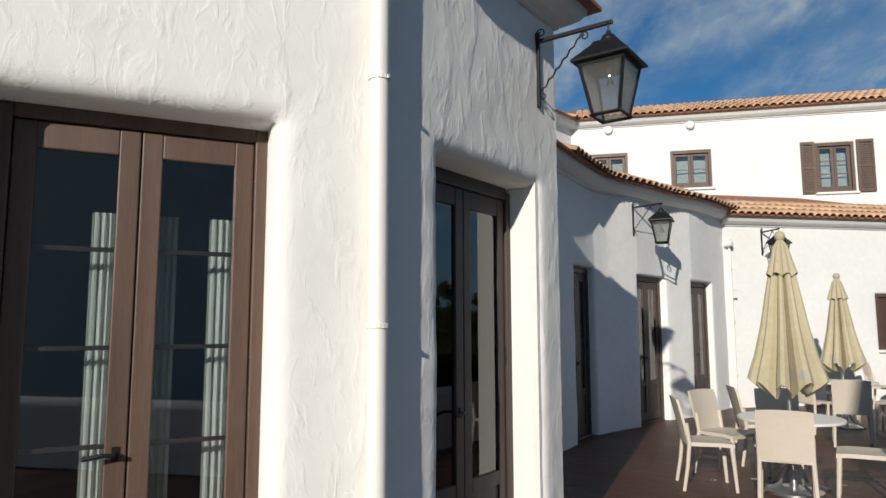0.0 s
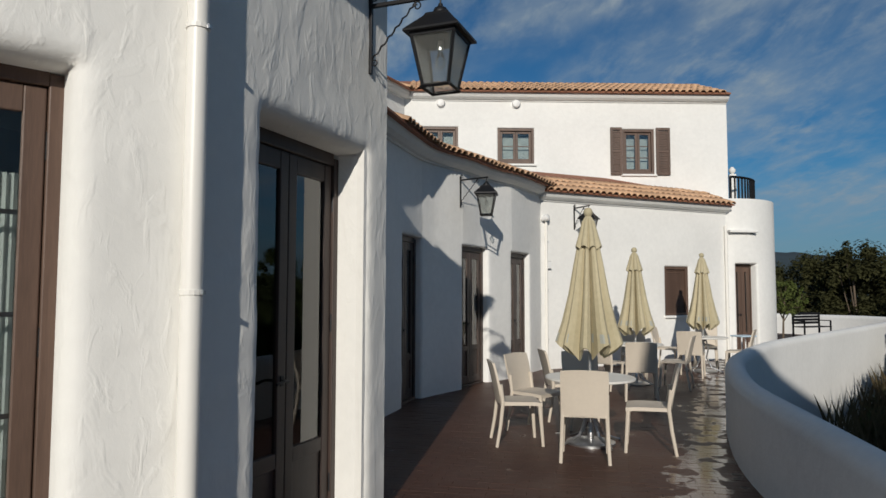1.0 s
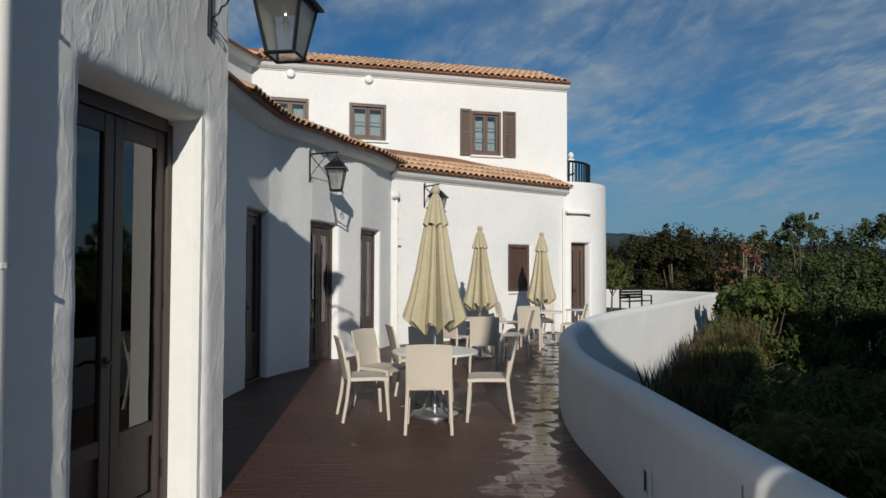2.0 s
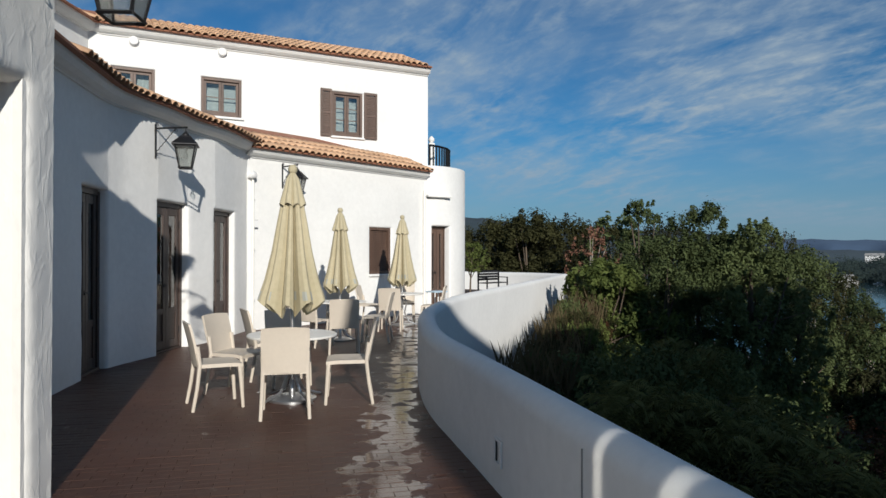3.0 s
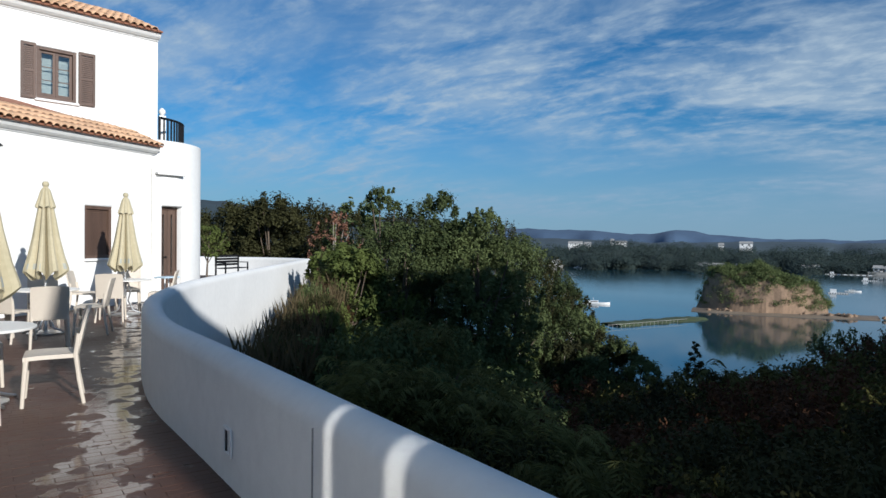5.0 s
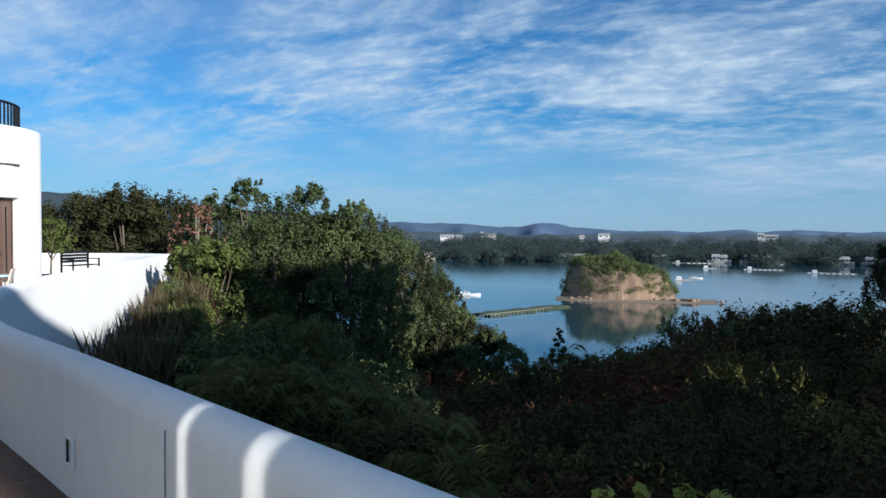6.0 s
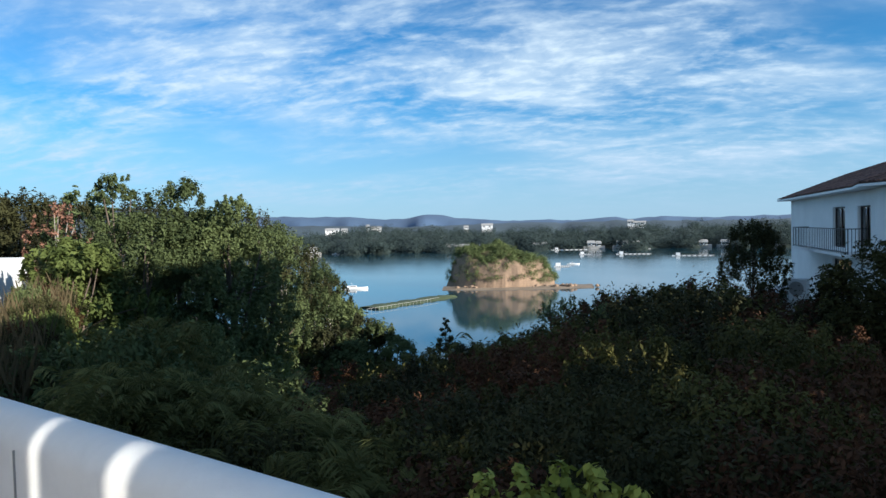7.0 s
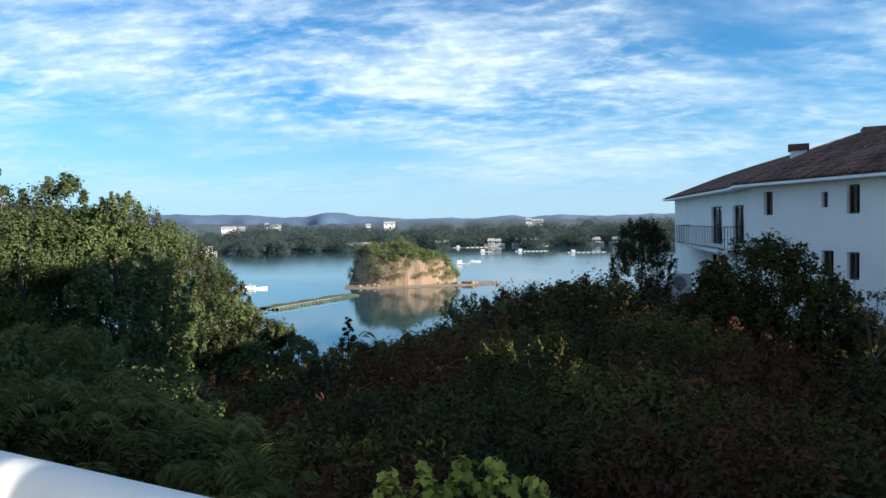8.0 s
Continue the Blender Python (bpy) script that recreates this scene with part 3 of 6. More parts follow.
def curtain(line, s0, s1, x0, x1, depth, z0, z1):
    m, w = opening_frame(line, s0, s1, 0.2 + depth)
    bm = bmesh.new()
    n = 14
    front = []
    for j in range(2):
        row = []
        for i in range(n + 1):
            x = x0 + (x1 - x0) * i / n
            row.append([bm.verts.new((x, 0.015 * math.sin(i * 1.9) + j * 0.006, z)) for z in (z0, z1)])
        front.append(row)
    for j in range(2):
        for i in range(n):
            a, b = front[j][i], front[j][i + 1]
            bm.faces.new((a[0], b[0], b[1], a[1]) if j == 0 else (b[0], a[0], a[1], b[1]))
    ob = new("curtain", finish(bm, "curtain", M_CURTAIN, True))
    ob.matrix_world = m
    return tagged(ob, label="white curtain hanging inside the glazed door", category="curtain", group="curtains of the front door")


for x0, x1 in ((0.36, 0.48), (0.60, 0.72), (0.86, 0.99)):
    curtain(front_line, N0 - 1.585, N0 - 0.495, x0, x1, 0.16, 0.05, 2.06)


# pale curtain strips, also standing for the bright facade reflected in these panes
for d_ in (D3, D4, D5):
    w_ = (curve_line.place(d_[1]) - curve_line.place(d_[0])).length
    for a_, b_ in ((0.12, 0.26), (0.62, 0.86)):
        curtain(curve_line, d_[0], d_[1], a_ * w_, b_ * w_, 0.08, 0.05, 2.18)


def casement(number, line, s0, s1, z0, z1, wood, label, muntins=2, shutters=False, blind=False, recess=0.1):
    m, w = opening_frame(line, s0, s1, recess)
    win = base("window_%d" % number, m @ pose(0, 0, z0), label=label, category="window", kind="structure")
    h = z1 - z0
    f = 0.06
    part("window_frame", boxes((-0.02, f, -0.07, 0.06, -0.01, h + 0.02), (w - f, w + 0.02, -0.07, 0.06, -0.01, h + 0.02), (f, w - f, -0.068, 0.058, h - f, h + 0.02), (f, w - f, -0.068, 0.058, -0.01, f)), wood, win, bevel=0.006)
    part("window_sill", boxes((-0.05, w + 0.05, -0.16, 0.02, -0.06, -0.012)), M_PLASTER, win, bevel=0.008)
    if blind:
        bm = bmesh.new()
        n = 22
        for i in range(n):
            z = f + (h - 2 * f) * i / n
            box(bm, f, w - f, -0.02, 0.0, z + 0.004, z + (h - 2 * f) / n - 0.004, pose(0, 0, 0))
        box(bm, f, w - f, 0.003, 0.03, f, h - f)
        part("roller_shutter", bm, wood, win, "closed brown slatted roller shutter")
    else:
        for x0, x1 in ((f + 0.003, w / 2 - 0.002), (w / 2 + 0.002, w - f - 0.003)):
            sash = part("sash", boxes((x0, x0 + 0.055, -0.02, 0.03, f, h - f), (x1 - 0.055, x1, -0.02, 0.03, f, h - f), (x0 + 0.055, x1 - 0.055, -0.018, 0.028, h - f - 0.06, h - f), (x0 + 0.055, x1 - 0.055, -0.018, 0.028, f, f + 0.07)), wood, win, bevel=0.004)
            pn = part("pane", boxes((x0 + 0.05, x1 - 0.05, 0.0, 0.006, f + 0.06, h - f - 0.05)), M_GLASS, sash)
            pn.visible_shadow = False
            for k in range(muntins):
                z = f + 0.07 + (h - 2 * f - 0.13) * (k + 1) / (muntins + 1)
                part("muntin", boxes((x0 + 0.055, x1 - 0.055, -0.008, 0.014, z - 0.009, z + 0.009)), wood, sash)
        bm = bmesh.new()
        box(bm, f, w - f, 0.16, 0.17, 0.05, h)
        part("net_curtain", bm, M_CURTAIN, win, "pale net curtain behind the glass")
    if shutters:
        for x0, x1 in ((-0.31, -0.03), (w + 0.03, w + 0.37)):
            sh = part("shutter", boxes((x0, x0 + 0.05, -0.165, -0.125, -0.03, h + 0.03), (x1 - 0.05, x1, -0.165, -0.125, -0.03, h + 0.03), (x0 + 0.05, x1 - 0.05, -0.163, -0.127, h - 0.03, h + 0.03), (x0 + 0.05, x1 - 0.05, -0.163, -0.127, -0.03, 0.04), (x0 + 0.05, x1 - 0.05, -0.163, -0.127, h / 2 - 0.03, h / 2 + 0.03)), wood, win, "open louvred brown wooden shutter")
            n = 24
            for i in range(n):
                z = 0.05 + (h - 0.1) * i / n
                part("slat", boxes((x0 + 0.045, x1 - 0.045, -0.155, -0.135, z, z + (h - 0.1) / n * 0.8)), wood, sh)
    return win


casement(1, upper_line, WIN1[0], WIN1[1], WIN1[2], WIN1[3], M_WOOD, "brown wooden casement window on the upper storey", 1)
casement(2, upper_line, WIN2[0], WIN2[1], WIN2[2], WIN2[3], M_WOOD, "brown wooden casement window on the upper storey", 1)
casement(3, upper_line, WIN3[0], WIN3[1], WIN3[2], WIN3[3], M_WOOD, "brown casement window with open louvred shutters", 2, True)
casement(4, facade_line, DWIN[0], DWIN[1], DWIN[2], DWIN[3], M_WOOD, "brown window with its slatted shutter closed", 1, False, True)


# ---- roofs and cornices ----
def offset_path(line, step=0.35):
    n = max(2, int(line.length / step))
    return [tuple(line.place(line.length * i / n))[:2] for i in range(n + 1)]


def cornice(path, z, label, k=0.75):
    prof = [(o, u * k) for o, u in ((0.0, -0.22), (0.03, -0.22), (0.035, -0.185), (0.09, -0.17), (0.15, -0.12), (0.19, -0.05), (0.20, 0.0), (0.0, 0.0))]
    ob = new("cornice", sweep([(x, y, z) for x, y in path], prof, "cornice", M_PLASTER, True, False))
    return tagged(ob, label=label, category="cornice", kind="structure")


PITCH = 22.0
SLOPE = math.tan(radians(PITCH))
M_BEDTILE = mat("roof_bed", (0.30, 0.13, 0.075), 0.85, vary=0.3, scale=4)


def roof(name, path, z, back, label):
    prof = [(0.28, 0.0), (0.28, 0.03), (-back, 0.03 + SLOPE * (back + 0.28)), (-back, -0.05 + SLOPE * (back + 0.28)), (0.0, -0.0)]
    ob = new(name, sweep([(x, y, z) for x, y in path], prof, name, M_BEDTILE, True, False))
    return tagged(ob, label=label, category="roof", kind="structure")


def tile_mesh(name, length, radius, material):
    """One barrel tile, lying along +y from its lower edge, thinner at its head."""
    seg, t = 6, 0.016
    verts, faces = [], []
    for j, (y, k) in enumerate(((0, 1.0), (length, 0.86))):
        for r in (radius * k, radius * k - t):
            for i in range(seg + 1):
                a = math.pi * i / seg
                verts.append((r * math.cos(a), y, r * math.sin(a) * 0.85))
    n = seg + 1
    for i in range(seg):
        faces.append((i, i + 1, 2 * n + i + 1, 2 * n + i))
        faces.append((n + i, n + i + 1, i + 1, i))
        faces.append((2 * n + i, 2 * n + i + 1, 3 * n + i + 1, 3 * n + i))
    return mesh_of(name, verts, faces, material, True)


TILE = tile_mesh("roof_tile", 0.42, 0.078, M_TILE)


def lay_tiles(parent, line, z, courses, pitch=0.163, first=0.0, last=None):
    """Barrel tiles in columns up from the eave."""
    rnd = random.Random(7)
    n = int(((last or line.length) - first) / pitch)
    for i in range(n):
        s = first + (i + 0.5) * pitch
        p, r = line.place(s), line.right(s)
        rz = math.degrees(math.atan2(r.x, -r.y))
        for c in range(courses):
            out = 0.335 - 0.37 * c
            q = p + r * out
            ob = new("roof_tile", TILE)
            ob.parent = parent
            ob.matrix_world = pose(q.x, q.y, z + 0.03 + SLOPE * (0.28 - out) + 0.012, 0, 0, rz + rnd.uniform(-1.5, 1.5)) @ pose(0, 0, rnd.uniform(0, 0.008), PITCH - 1.5, rnd.uniform(-2, 2), 0)


block_path = [tuple(front_line.p[0])[:2], CORNER, BLOCK_END, (-2.55, 4.80)]
cornice(block_path, EAVE, "white moulded cornice under the front block's eave")
roof_block = roof("roof", block_path, EAVE, 0.9, "clay-tiled roof edge of the front block")
curve_path = offset_path(curve_line)
cornice(curve_path, CURVE_EAVE, "white moulded cornice along the curved wall")
roof_curve = roof("roof", curve_path, CURVE_EAVE, 2.0, "clay-tiled lean-to roof over the curved wall")
facade_path = [tuple(p)[:2] for p in facade_line.p]
cornice(facade_path, FACADE_EAVE, "white moulded cornice along the wing")
roof_facade = roof("roof", facade_path, FACADE_EAVE, 1.5, "clay-tiled pent roof strip between the storeys")
upper_path = [tuple(p)[:2] for p in upper_line.p]
cornice(upper_path, UPPER_EAVE, "white moulded cornice below the main roof")
roof_upper = roof("roof", upper_path, UPPER_EAVE, 2.0, "clay-tiled main roof of the wing")

# ---- pipes and small wall fittings ----
def pipe(path, radius, label, collars=(), material=None):
    thing = base("downpipe", label=label, category="pipe")
    part("pipe_run", tube(path, radius, 16), material or M_PVC, thing, smooth=True)
    x, y = path[0][:2]
    for z in collars:
        part("collar", lathe([(radius + 0.001, -0.012), (radius + 0.006, -0.010), (radius + 0.006, 0.010), (radius + 0.001, 0.012)], 16, m=pose(x, y, z)), M_PVC, thing)
        part("pipe_clip", boxes((x + radius, x + radius + 0.016, y - 0.012, y + 0.012, z - 0.009, z + 0.009)), M_STEEL, thing)
    return thing


K = Vector((*CORNER, 0)) + Vector((0.035, -0.055, 0))
pipe([(K.x, K.y, 0.0), (K.x, K.y, 2.0), (K.x, K.y, 3.6)], 0.047, "cream plastic downpipe at the wall's corner", (1.55, 2.73))
q = facade_line.place(0.15) + facade_line.right(0.15) * 0.05
pipe([(q.x, q.y, 0.0), (q.x, q.y, 2.6), (q.x, q.y, 3.0)], 0.028, "thin white conduit in the inner corner of the terrace", (0.6, 1.6, 2.6))
q = facade_line.place(facade_line.length - 0.06) + facade_line.right(facade_line.length) * 0.05
pipe([(q.x, q.y, 0.0), (q.x, q.y, 2.6), (q.x, q.y, 3.12)], 0.035, "white downpipe beside the rounded bay", (1.2, 2.4))


def at_wall(line, s, z, out=0.0):
    p, r = line.place(s), line.right(s)
    o = p + r * out
    d = Vector((-r.y, r.x, 0))
    return Matrix(((d.x, -r.x, 0, o.x), (d.y, -r.y, 0, o.y), (0, 0, 1, z), (0, 0, 0, 1)))


def spot(line, s, z):
    thing = base("wall_light", at_wall(line, s, z), label="small white wall spotlight under the eave", category="lamp")
    part("mount", boxes((-0.04, 0.04, -0.03, 0, -0.05, 0.05)), M_WHITE, thing, bevel=0.006)
    part("head", lathe([(0.03, -0.1), (0.075, 0.02), (0.07, 0.05), (0.03, 0.07)], 14, m=pose(-0.02, -0.12, -0.01, 70, 0, 30)), M_WHITE, thing, smooth=True)


spot(facade_line, 0.12, 3.06)
thing = base("junction_box", at_wall(facade_line, 0.21, 2.10), label="small grey electrical box on the wall", category="box")
part("box_body", boxes((-0.05, 0.05, -0.07, 0, -0.08, 0.08)), M_CONCRETE, thing, bevel=0.008)
part("box_lid", boxes((-0.042, 0.042, -0.078, -0.071, -0.07, 0.07)), M_WHITE, thing)
for x in (-3.217, -1.43):
    thing = base("wall_vent", at_wall(upper_line, upper_line.at_x(x), 6.12), label="round white ventilation cowl on the upper wall", category="vent", group="vents under the main eave")
    part("cowl", lathe([(0.10, 0.0), (0.105, 0.05), (0.085, 0.09), (0.03, 0.105)], 18, m=pose(0, 0, 0, 90)), M_WHITE, thing, smooth=True)
    part("flange", lathe([(0.12, 0.0), (0.12, 0.012), (0.10, 0.014)], 18, m=pose(0, 0, 0, 90)), M_WHITE, thing)
s_ = on_line(tower_front, 12.2)
thing = base("wall_ledge", at_wall(tower_line, s_, 2.99), label="short white plaster drip ledge on the rounded bay", category="ledge")
part("ledge_body", boxes((-0.35, 0.35, -0.12, 0.06, -0.03, 0.03)), M_PLASTER, thing, bevel=0.012)


# ---- lanterns ----
def lantern(line, s, z=3.06, arm=0.53, spin=0.0, size=1.0):
    thing = base("wall_lantern", at_wall(line, s, z) @ Matrix.Scale(size, 4), label="black iron wall lantern hanging from a scrolled bracket", category="lamp", group="terrace wall lanterns")
    bm = boxes((-0.014, 0.014, -0.022, 0.01, 0.0, 0.54))
    part("wall_bar", bm, M_IRON, thing, bevel=0.003)
    bm = boxes((-0.013, 0.013, -arm - 0.03, -0.02, 0.465, 0.492))
    part("bracket_arm", bm, M_IRON, thing, bevel=0.003)
    pts = []
    for i in range(25):
        t = i / 24
        pts.append((0.007 * math.cos(i * 1.6), -0.02 - (arm * 0.62) * t, 0.10 + 0.355 * t + 0.007 * math.sin(i * 1.6)))
    part("twisted_brace", tube(pts, 0.0065, 6), M_IRON, thing)
    for (cy, cz, r) in ((-0.035, 0.535, 0.035), (-arm * 0.68, 0.43, 0.035), (-0.04, 0.07, 0.028)):
        part("scroll", tube([(0, cy + r * (1 - k / 26) * math.cos(k * 0.42), cz + r * (1 - k / 26) * math.sin(k * 0.42)) for k in range(20)], 0.005, 6), M_IRON, thing)
    y = -arm
    part("hanger", lathe([(0.006, 0.40), (0.006, 0.47), (0.02, 0.475), (0.006, 0.48)], 10, m=pose(0, y, 0)), M_IRON, thing)
    part("finial", lathe([(0.05, 0.335), (0.055, 0.355), (0.042, 0.385), (0.018, 0.40), (0.014, 0.42), (0.004, 0.425)], 14, m=pose(0, y, 0)), M_IRON, thing, smooth=True)

    def ring(w, z):
        c, n = math.cos(radians(spin)), math.sin(radians(spin))
        return [Vector(((sx * c - sy * n) * w * 0.9, y + (sx * n + sy * c) * w * 0.9, z)) for sx, sy in ((-1, -1), (1, -1), (1, 1), (-1, 1))]

    def frustum(rows):
        b = bmesh.new()
        rr = [[b.verts.new(v) for v in ring(w, z)] for w, z in rows]
        for p, q in zip(rr, rr[1:]):
            for i in range(4):
                b.faces.new((p[i], p[(i + 1) % 4], q[(i + 1) % 4], q[i]))
        b.faces.new(rr[0][::-1])
        b.faces.new(rr[-1])
        return b

    part("cap", frustum([(0.205, 0.185), (0.215, 0.19), (0.212, 0.205), (0.10, 0.315), (0.085, 0.34), (0.05, 0.345)]), M_IRON, thing, "black sheet-iron lantern cap")
    top, bot, zt, zb = 0.165, 0.098, 0.185, -0.16
    part("top_rim", frustum([(top + 0.008, zt - 0.02), (top + 0.012, zt + 0.004)]), M_IRON, thing)
    bm = bmesh.new()
    lo = ring(bot + 0.012, zb)
    for i in range(4):
        tube([lo[i], lo[(i + 1) % 4]], 0.013, 4, bm)
    part("base_rim", bm, M_IRON, thing)
    a, b_ = ring(top, zt - 0.01), ring(bot, zb)
    for i in range(4):
        part("post", tube([a[i], b_[i]], 0.013, 4), M_IRON, thing)
    for i in range(4):
        j = (i + 1) % 4
        b = bmesh.new()
        c = (a[i] + a[j] + b_[i] + b_[j]) / 4
        n = ((a[j] - a[i]).cross(b_[i] - a[i])).normalized() * 0.003
        vs = [b.verts.new(v + n) for v in (a[i], a[j], b_[j], b_[i])] + [b.verts.new(v - n) for v in (a[i], a[j], b_[j], b_[i])]
        for fidx in ((0, 1, 2, 3), (7, 6, 5, 4), (0, 4, 5, 1), (1, 5, 6, 2), (2, 6, 7, 3), (3, 7, 4, 0)):
            b.faces.new([vs[k] for k in fidx])
        g = part("pane", b, M_DUSTY, thing)
        g.visible_shadow = False
    bulb = part("bulb", lathe([(0.014, 0.10), (0.016, 0.075), (0.03, 0.05), (0.036, 0.02), (0.03, -0.01), (0.012, -0.028)], 14, m=pose(0, y, 0)), M_CLEAR, thing, "clear unlit light bulb", smooth=True)
    part("bulb_socket", lathe([(0.018, 0.10), (0.018, 0.165), (0.03, 0.17)], 12, m=pose(0, y, 0)), M_STEEL, bulb)
    return thing


lantern(side_line, side_line.at_y(4.227))
lantern(curve_line, curve_line.at_y(10.42), 2.91, spin=26, size=0.93)
lantern(facade_line, facade_line.at_x(-0.05), 2.85, spin=35, size=0.93)


# ---- railing on the bay ----
rail = base("balcony_railing", label="dark metal railing on top of the rounded bay", category="railing")
ang = [a for a in range(25, 100, 5)]
RAIL_C, RAIL_R = (3.1, 18.35), 1.36
pt = lambda a, z, r=TOWER_R - 0.35: (TOWER[0] + r * math.sin(radians(a)), TOWER[1] - r * math.cos(radians(a)), z)
rp = lambda a, z: (RAIL_C[0] + RAIL_R * math.sin(radians(a)), RAIL_C[1] - RAIL_R * math.cos(radians(a)), z)
part("top_rail", tube([rp(a, 4.37) for a in ang], 0.03, 8), M_IRON, rail)
part("bottom_rail", tube([rp(a, 3.82) for a in ang], 0.02, 8), M_IRON, rail)
for a in range(25, 96, 5):
    part("baluster", tube([rp(a, 3.76), rp(a, 4.37)], 0.022, 6), M_IRON, rail)
slab("terrace_slab", [pt(a, 0, TOWER_R - 0.2)[:2] for a in range(-60, 190, 12)], 3.62, 3.72, M_PLASTER, "flat top of the rounded bay")
post = base("gate_post", pose(3.9, 18.0, 3.72), label="white post with a ball top behind the railing", category="post")
part("post_body", boxes((-0.08, 0.08, -0.08, 0.08, 0, 0.85)), M_PLASTER, post, bevel=0.01)
part("post_ball", lathe([(0.03, 0.85), (0.085, 0.92), (0.085, 0.97), (0.03, 1.04)], 12), M_PLASTER, post, smooth=True)

# ---- scupper in the parapet ----
sc = base("parapet_drain", pose(1.444, 3.95, 0.265, 0, 0, 90), label="narrow drain slot with a plaster rim in the parapet", category="drain")
part("drain_rim", boxes((-0.075, -0.05, -0.003, 0.012, -0.085, 0.085), (0.05, 0.075, -0.003, 0.012, -0.085, 0.085), (-0.05, 0.05, -0.003, 0.011, 0.065, 0.085), (-0.05, 0.05, -0.003, 0.011, -0.085, -0.065)), M_PLASTER, sc, bevel=0.004)
# nothing is cut in: dark strips stand for the shadow in the slot
for x0, x1 in ((-0.05, -0.037), (0.030, 0.05)):
    part("drain_slot", boxes((x0, x1, -0.001, 0.004, -0.065, 0.065)), M_IRON, sc, "dark strip standing for the shadowed drain slot")


part("plaster_joint", boxes((1.443, 1.452, 2.7065, 2.7095, 0.0, 0.64)), M_CONCRETE, parapet, "thin grey joint in the plaster")

# ---- furniture ----
def chair(m):
    """A moulded resin chair that faces +y."""
    thing = base("terrace_chair", m, label="beige woven-look resin chair with a tall solid back", category="chair", group="chairs on the terrace")
    bm = bmesh.new()
    nx, ny = 6, 6
    top = []
    for j in range(ny + 1):
        row = []
        for i in range(nx + 1):
            u, v = i / nx * 2 - 1, j / ny * 2 - 1
            x = 0.215 * u * (1 - 0.06 * (v < 0) * -v)
            z = 0.445 - 0.014 * (1 - u * u) * (1 - v * v) - 0.012 * max(0, v) ** 3
            row.append(bm.verts.new((x, 0.21 * v, z)))
        top.append(row)
    for j in range(ny):
        for i in range(nx):
            bm.faces.new((top[j][i], top[j][i + 1], top[j + 1][i + 1], top[j + 1][i]))
    r = bmesh.ops.extrude_face_region(bm, geom=bm.faces[:])
    for v in r["geom"]:
        if isinstance(v, bmesh.types.BMVert):
            v.co.z += 0.0
    for row in top:
        for v in row:
            v.co.z -= 0.036
    bmesh.ops.recalc_face_normals(bm, faces=bm.faces)
    part("seat", bm, M_CHAIR, thing, smooth=True)
    bm = bmesh.new()
    nz = 8
    fr, bk = [], []
    for j in range(nz + 1):
        t = j / nz
        z = 0.42 + 0.43 * t
        y0 = -0.195 - 0.075 * t - 0.02 * t * t
        hw = 0.19 + 0.028 * math.sin(t * 2.2)
        a, b = [], []
        for i in range(7):
            u = i / 6 * 2 - 1
            dz = -0.012 * u * u * (j == nz)
            y = y0 - 0.02 * (1 - u * u)
            a.append(bm.verts.new((hw * u, y + 0.012, z + dz)))
            b.append(bm.verts.new((hw * u, y - 0.012, z + dz)))
        fr.append(a)
        bk.append(b)
    for j in range(nz):
        for i in range(6):
            bm.faces.new((fr[j][i + 1], fr[j][i], fr[j + 1][i], fr[j + 1][i + 1]))
            bm.faces.new((bk[j][i], bk[j][i + 1], bk[j + 1][i + 1], bk[j + 1][i]))
        bm.faces.new((fr[j][0], bk[j][0], bk[j + 1][0], fr[j + 1][0]))
        bm.faces.new((bk[j][6], fr[j][6], fr[j + 1][6], bk[j + 1][6]))
    for i in range(6):
        bm.faces.new((fr[nz][i], fr[nz][i + 1], bk[nz][i + 1], bk[nz][i])[::-1])
        bm.faces.new((fr[0][i], fr[0][i + 1], bk[0][i + 1], bk[0][i]))
    bmesh.ops.recalc_face_normals(bm, faces=bm.faces)
    part("backrest", bm, M_CHAIR, thing, smooth=True)
    for sx in (-1, 1):
        part("leg", tube([(sx * 0.195, 0.185, 0.43), (sx * 0.205, 0.20, 0.22), (sx * 0.212, 0.215, 0.0)], 0.023, 8, taper=0.7), M_CHAIR, thing, smooth=True)
        part("leg", tube([(sx * 0.20, -0.215, 0.62), (sx * 0.20, -0.19, 0.44), (sx * 0.208, -0.215, 0.22), (sx * 0.218, -0.255, 0.0)], 0.022, 8, taper=0.75), M_CHAIR, thing, smooth=True)
    return thing


def table(m, r=0.45):
    m = m @ Matrix.Diagonal((1, 1, 0.915, 1))
    thing = base("round_table", m, label="round white cafe table on a steel pedestal", category="table", group="tables on the terrace")
    part("tabletop", lathe([(r - 0.02, 0.715), (r, 0.722), (r, 0.738), (r - 0.008, 0.745), (0.03, 0.746)], 40), M_TABLE, thing, smooth=True)
    for k in range(4):
        a = math.pi / 2 * k + 0.6
        c, s = math.cos(a), math.sin(a)
        part("leg", tube([(0.04 * c, 0.04 * s, 0.70), (0.09 * c, 0.09 * s, 0.5), (0.05 * c, 0.05 * s, 0.3), (0.14 * c, 0.14 * s, 0.10), (0.30 * c, 0.30 * s, 0.03), (0.36 * c, 0.36 * s, 0.012)], 0.015, 8), M_STEEL, thing, smooth=True)
    part("hub", lathe([(0.06, 0.66), (0.07, 0.70), (0.09, 0.714)], 16), M_STEEL, thing)
    return thing


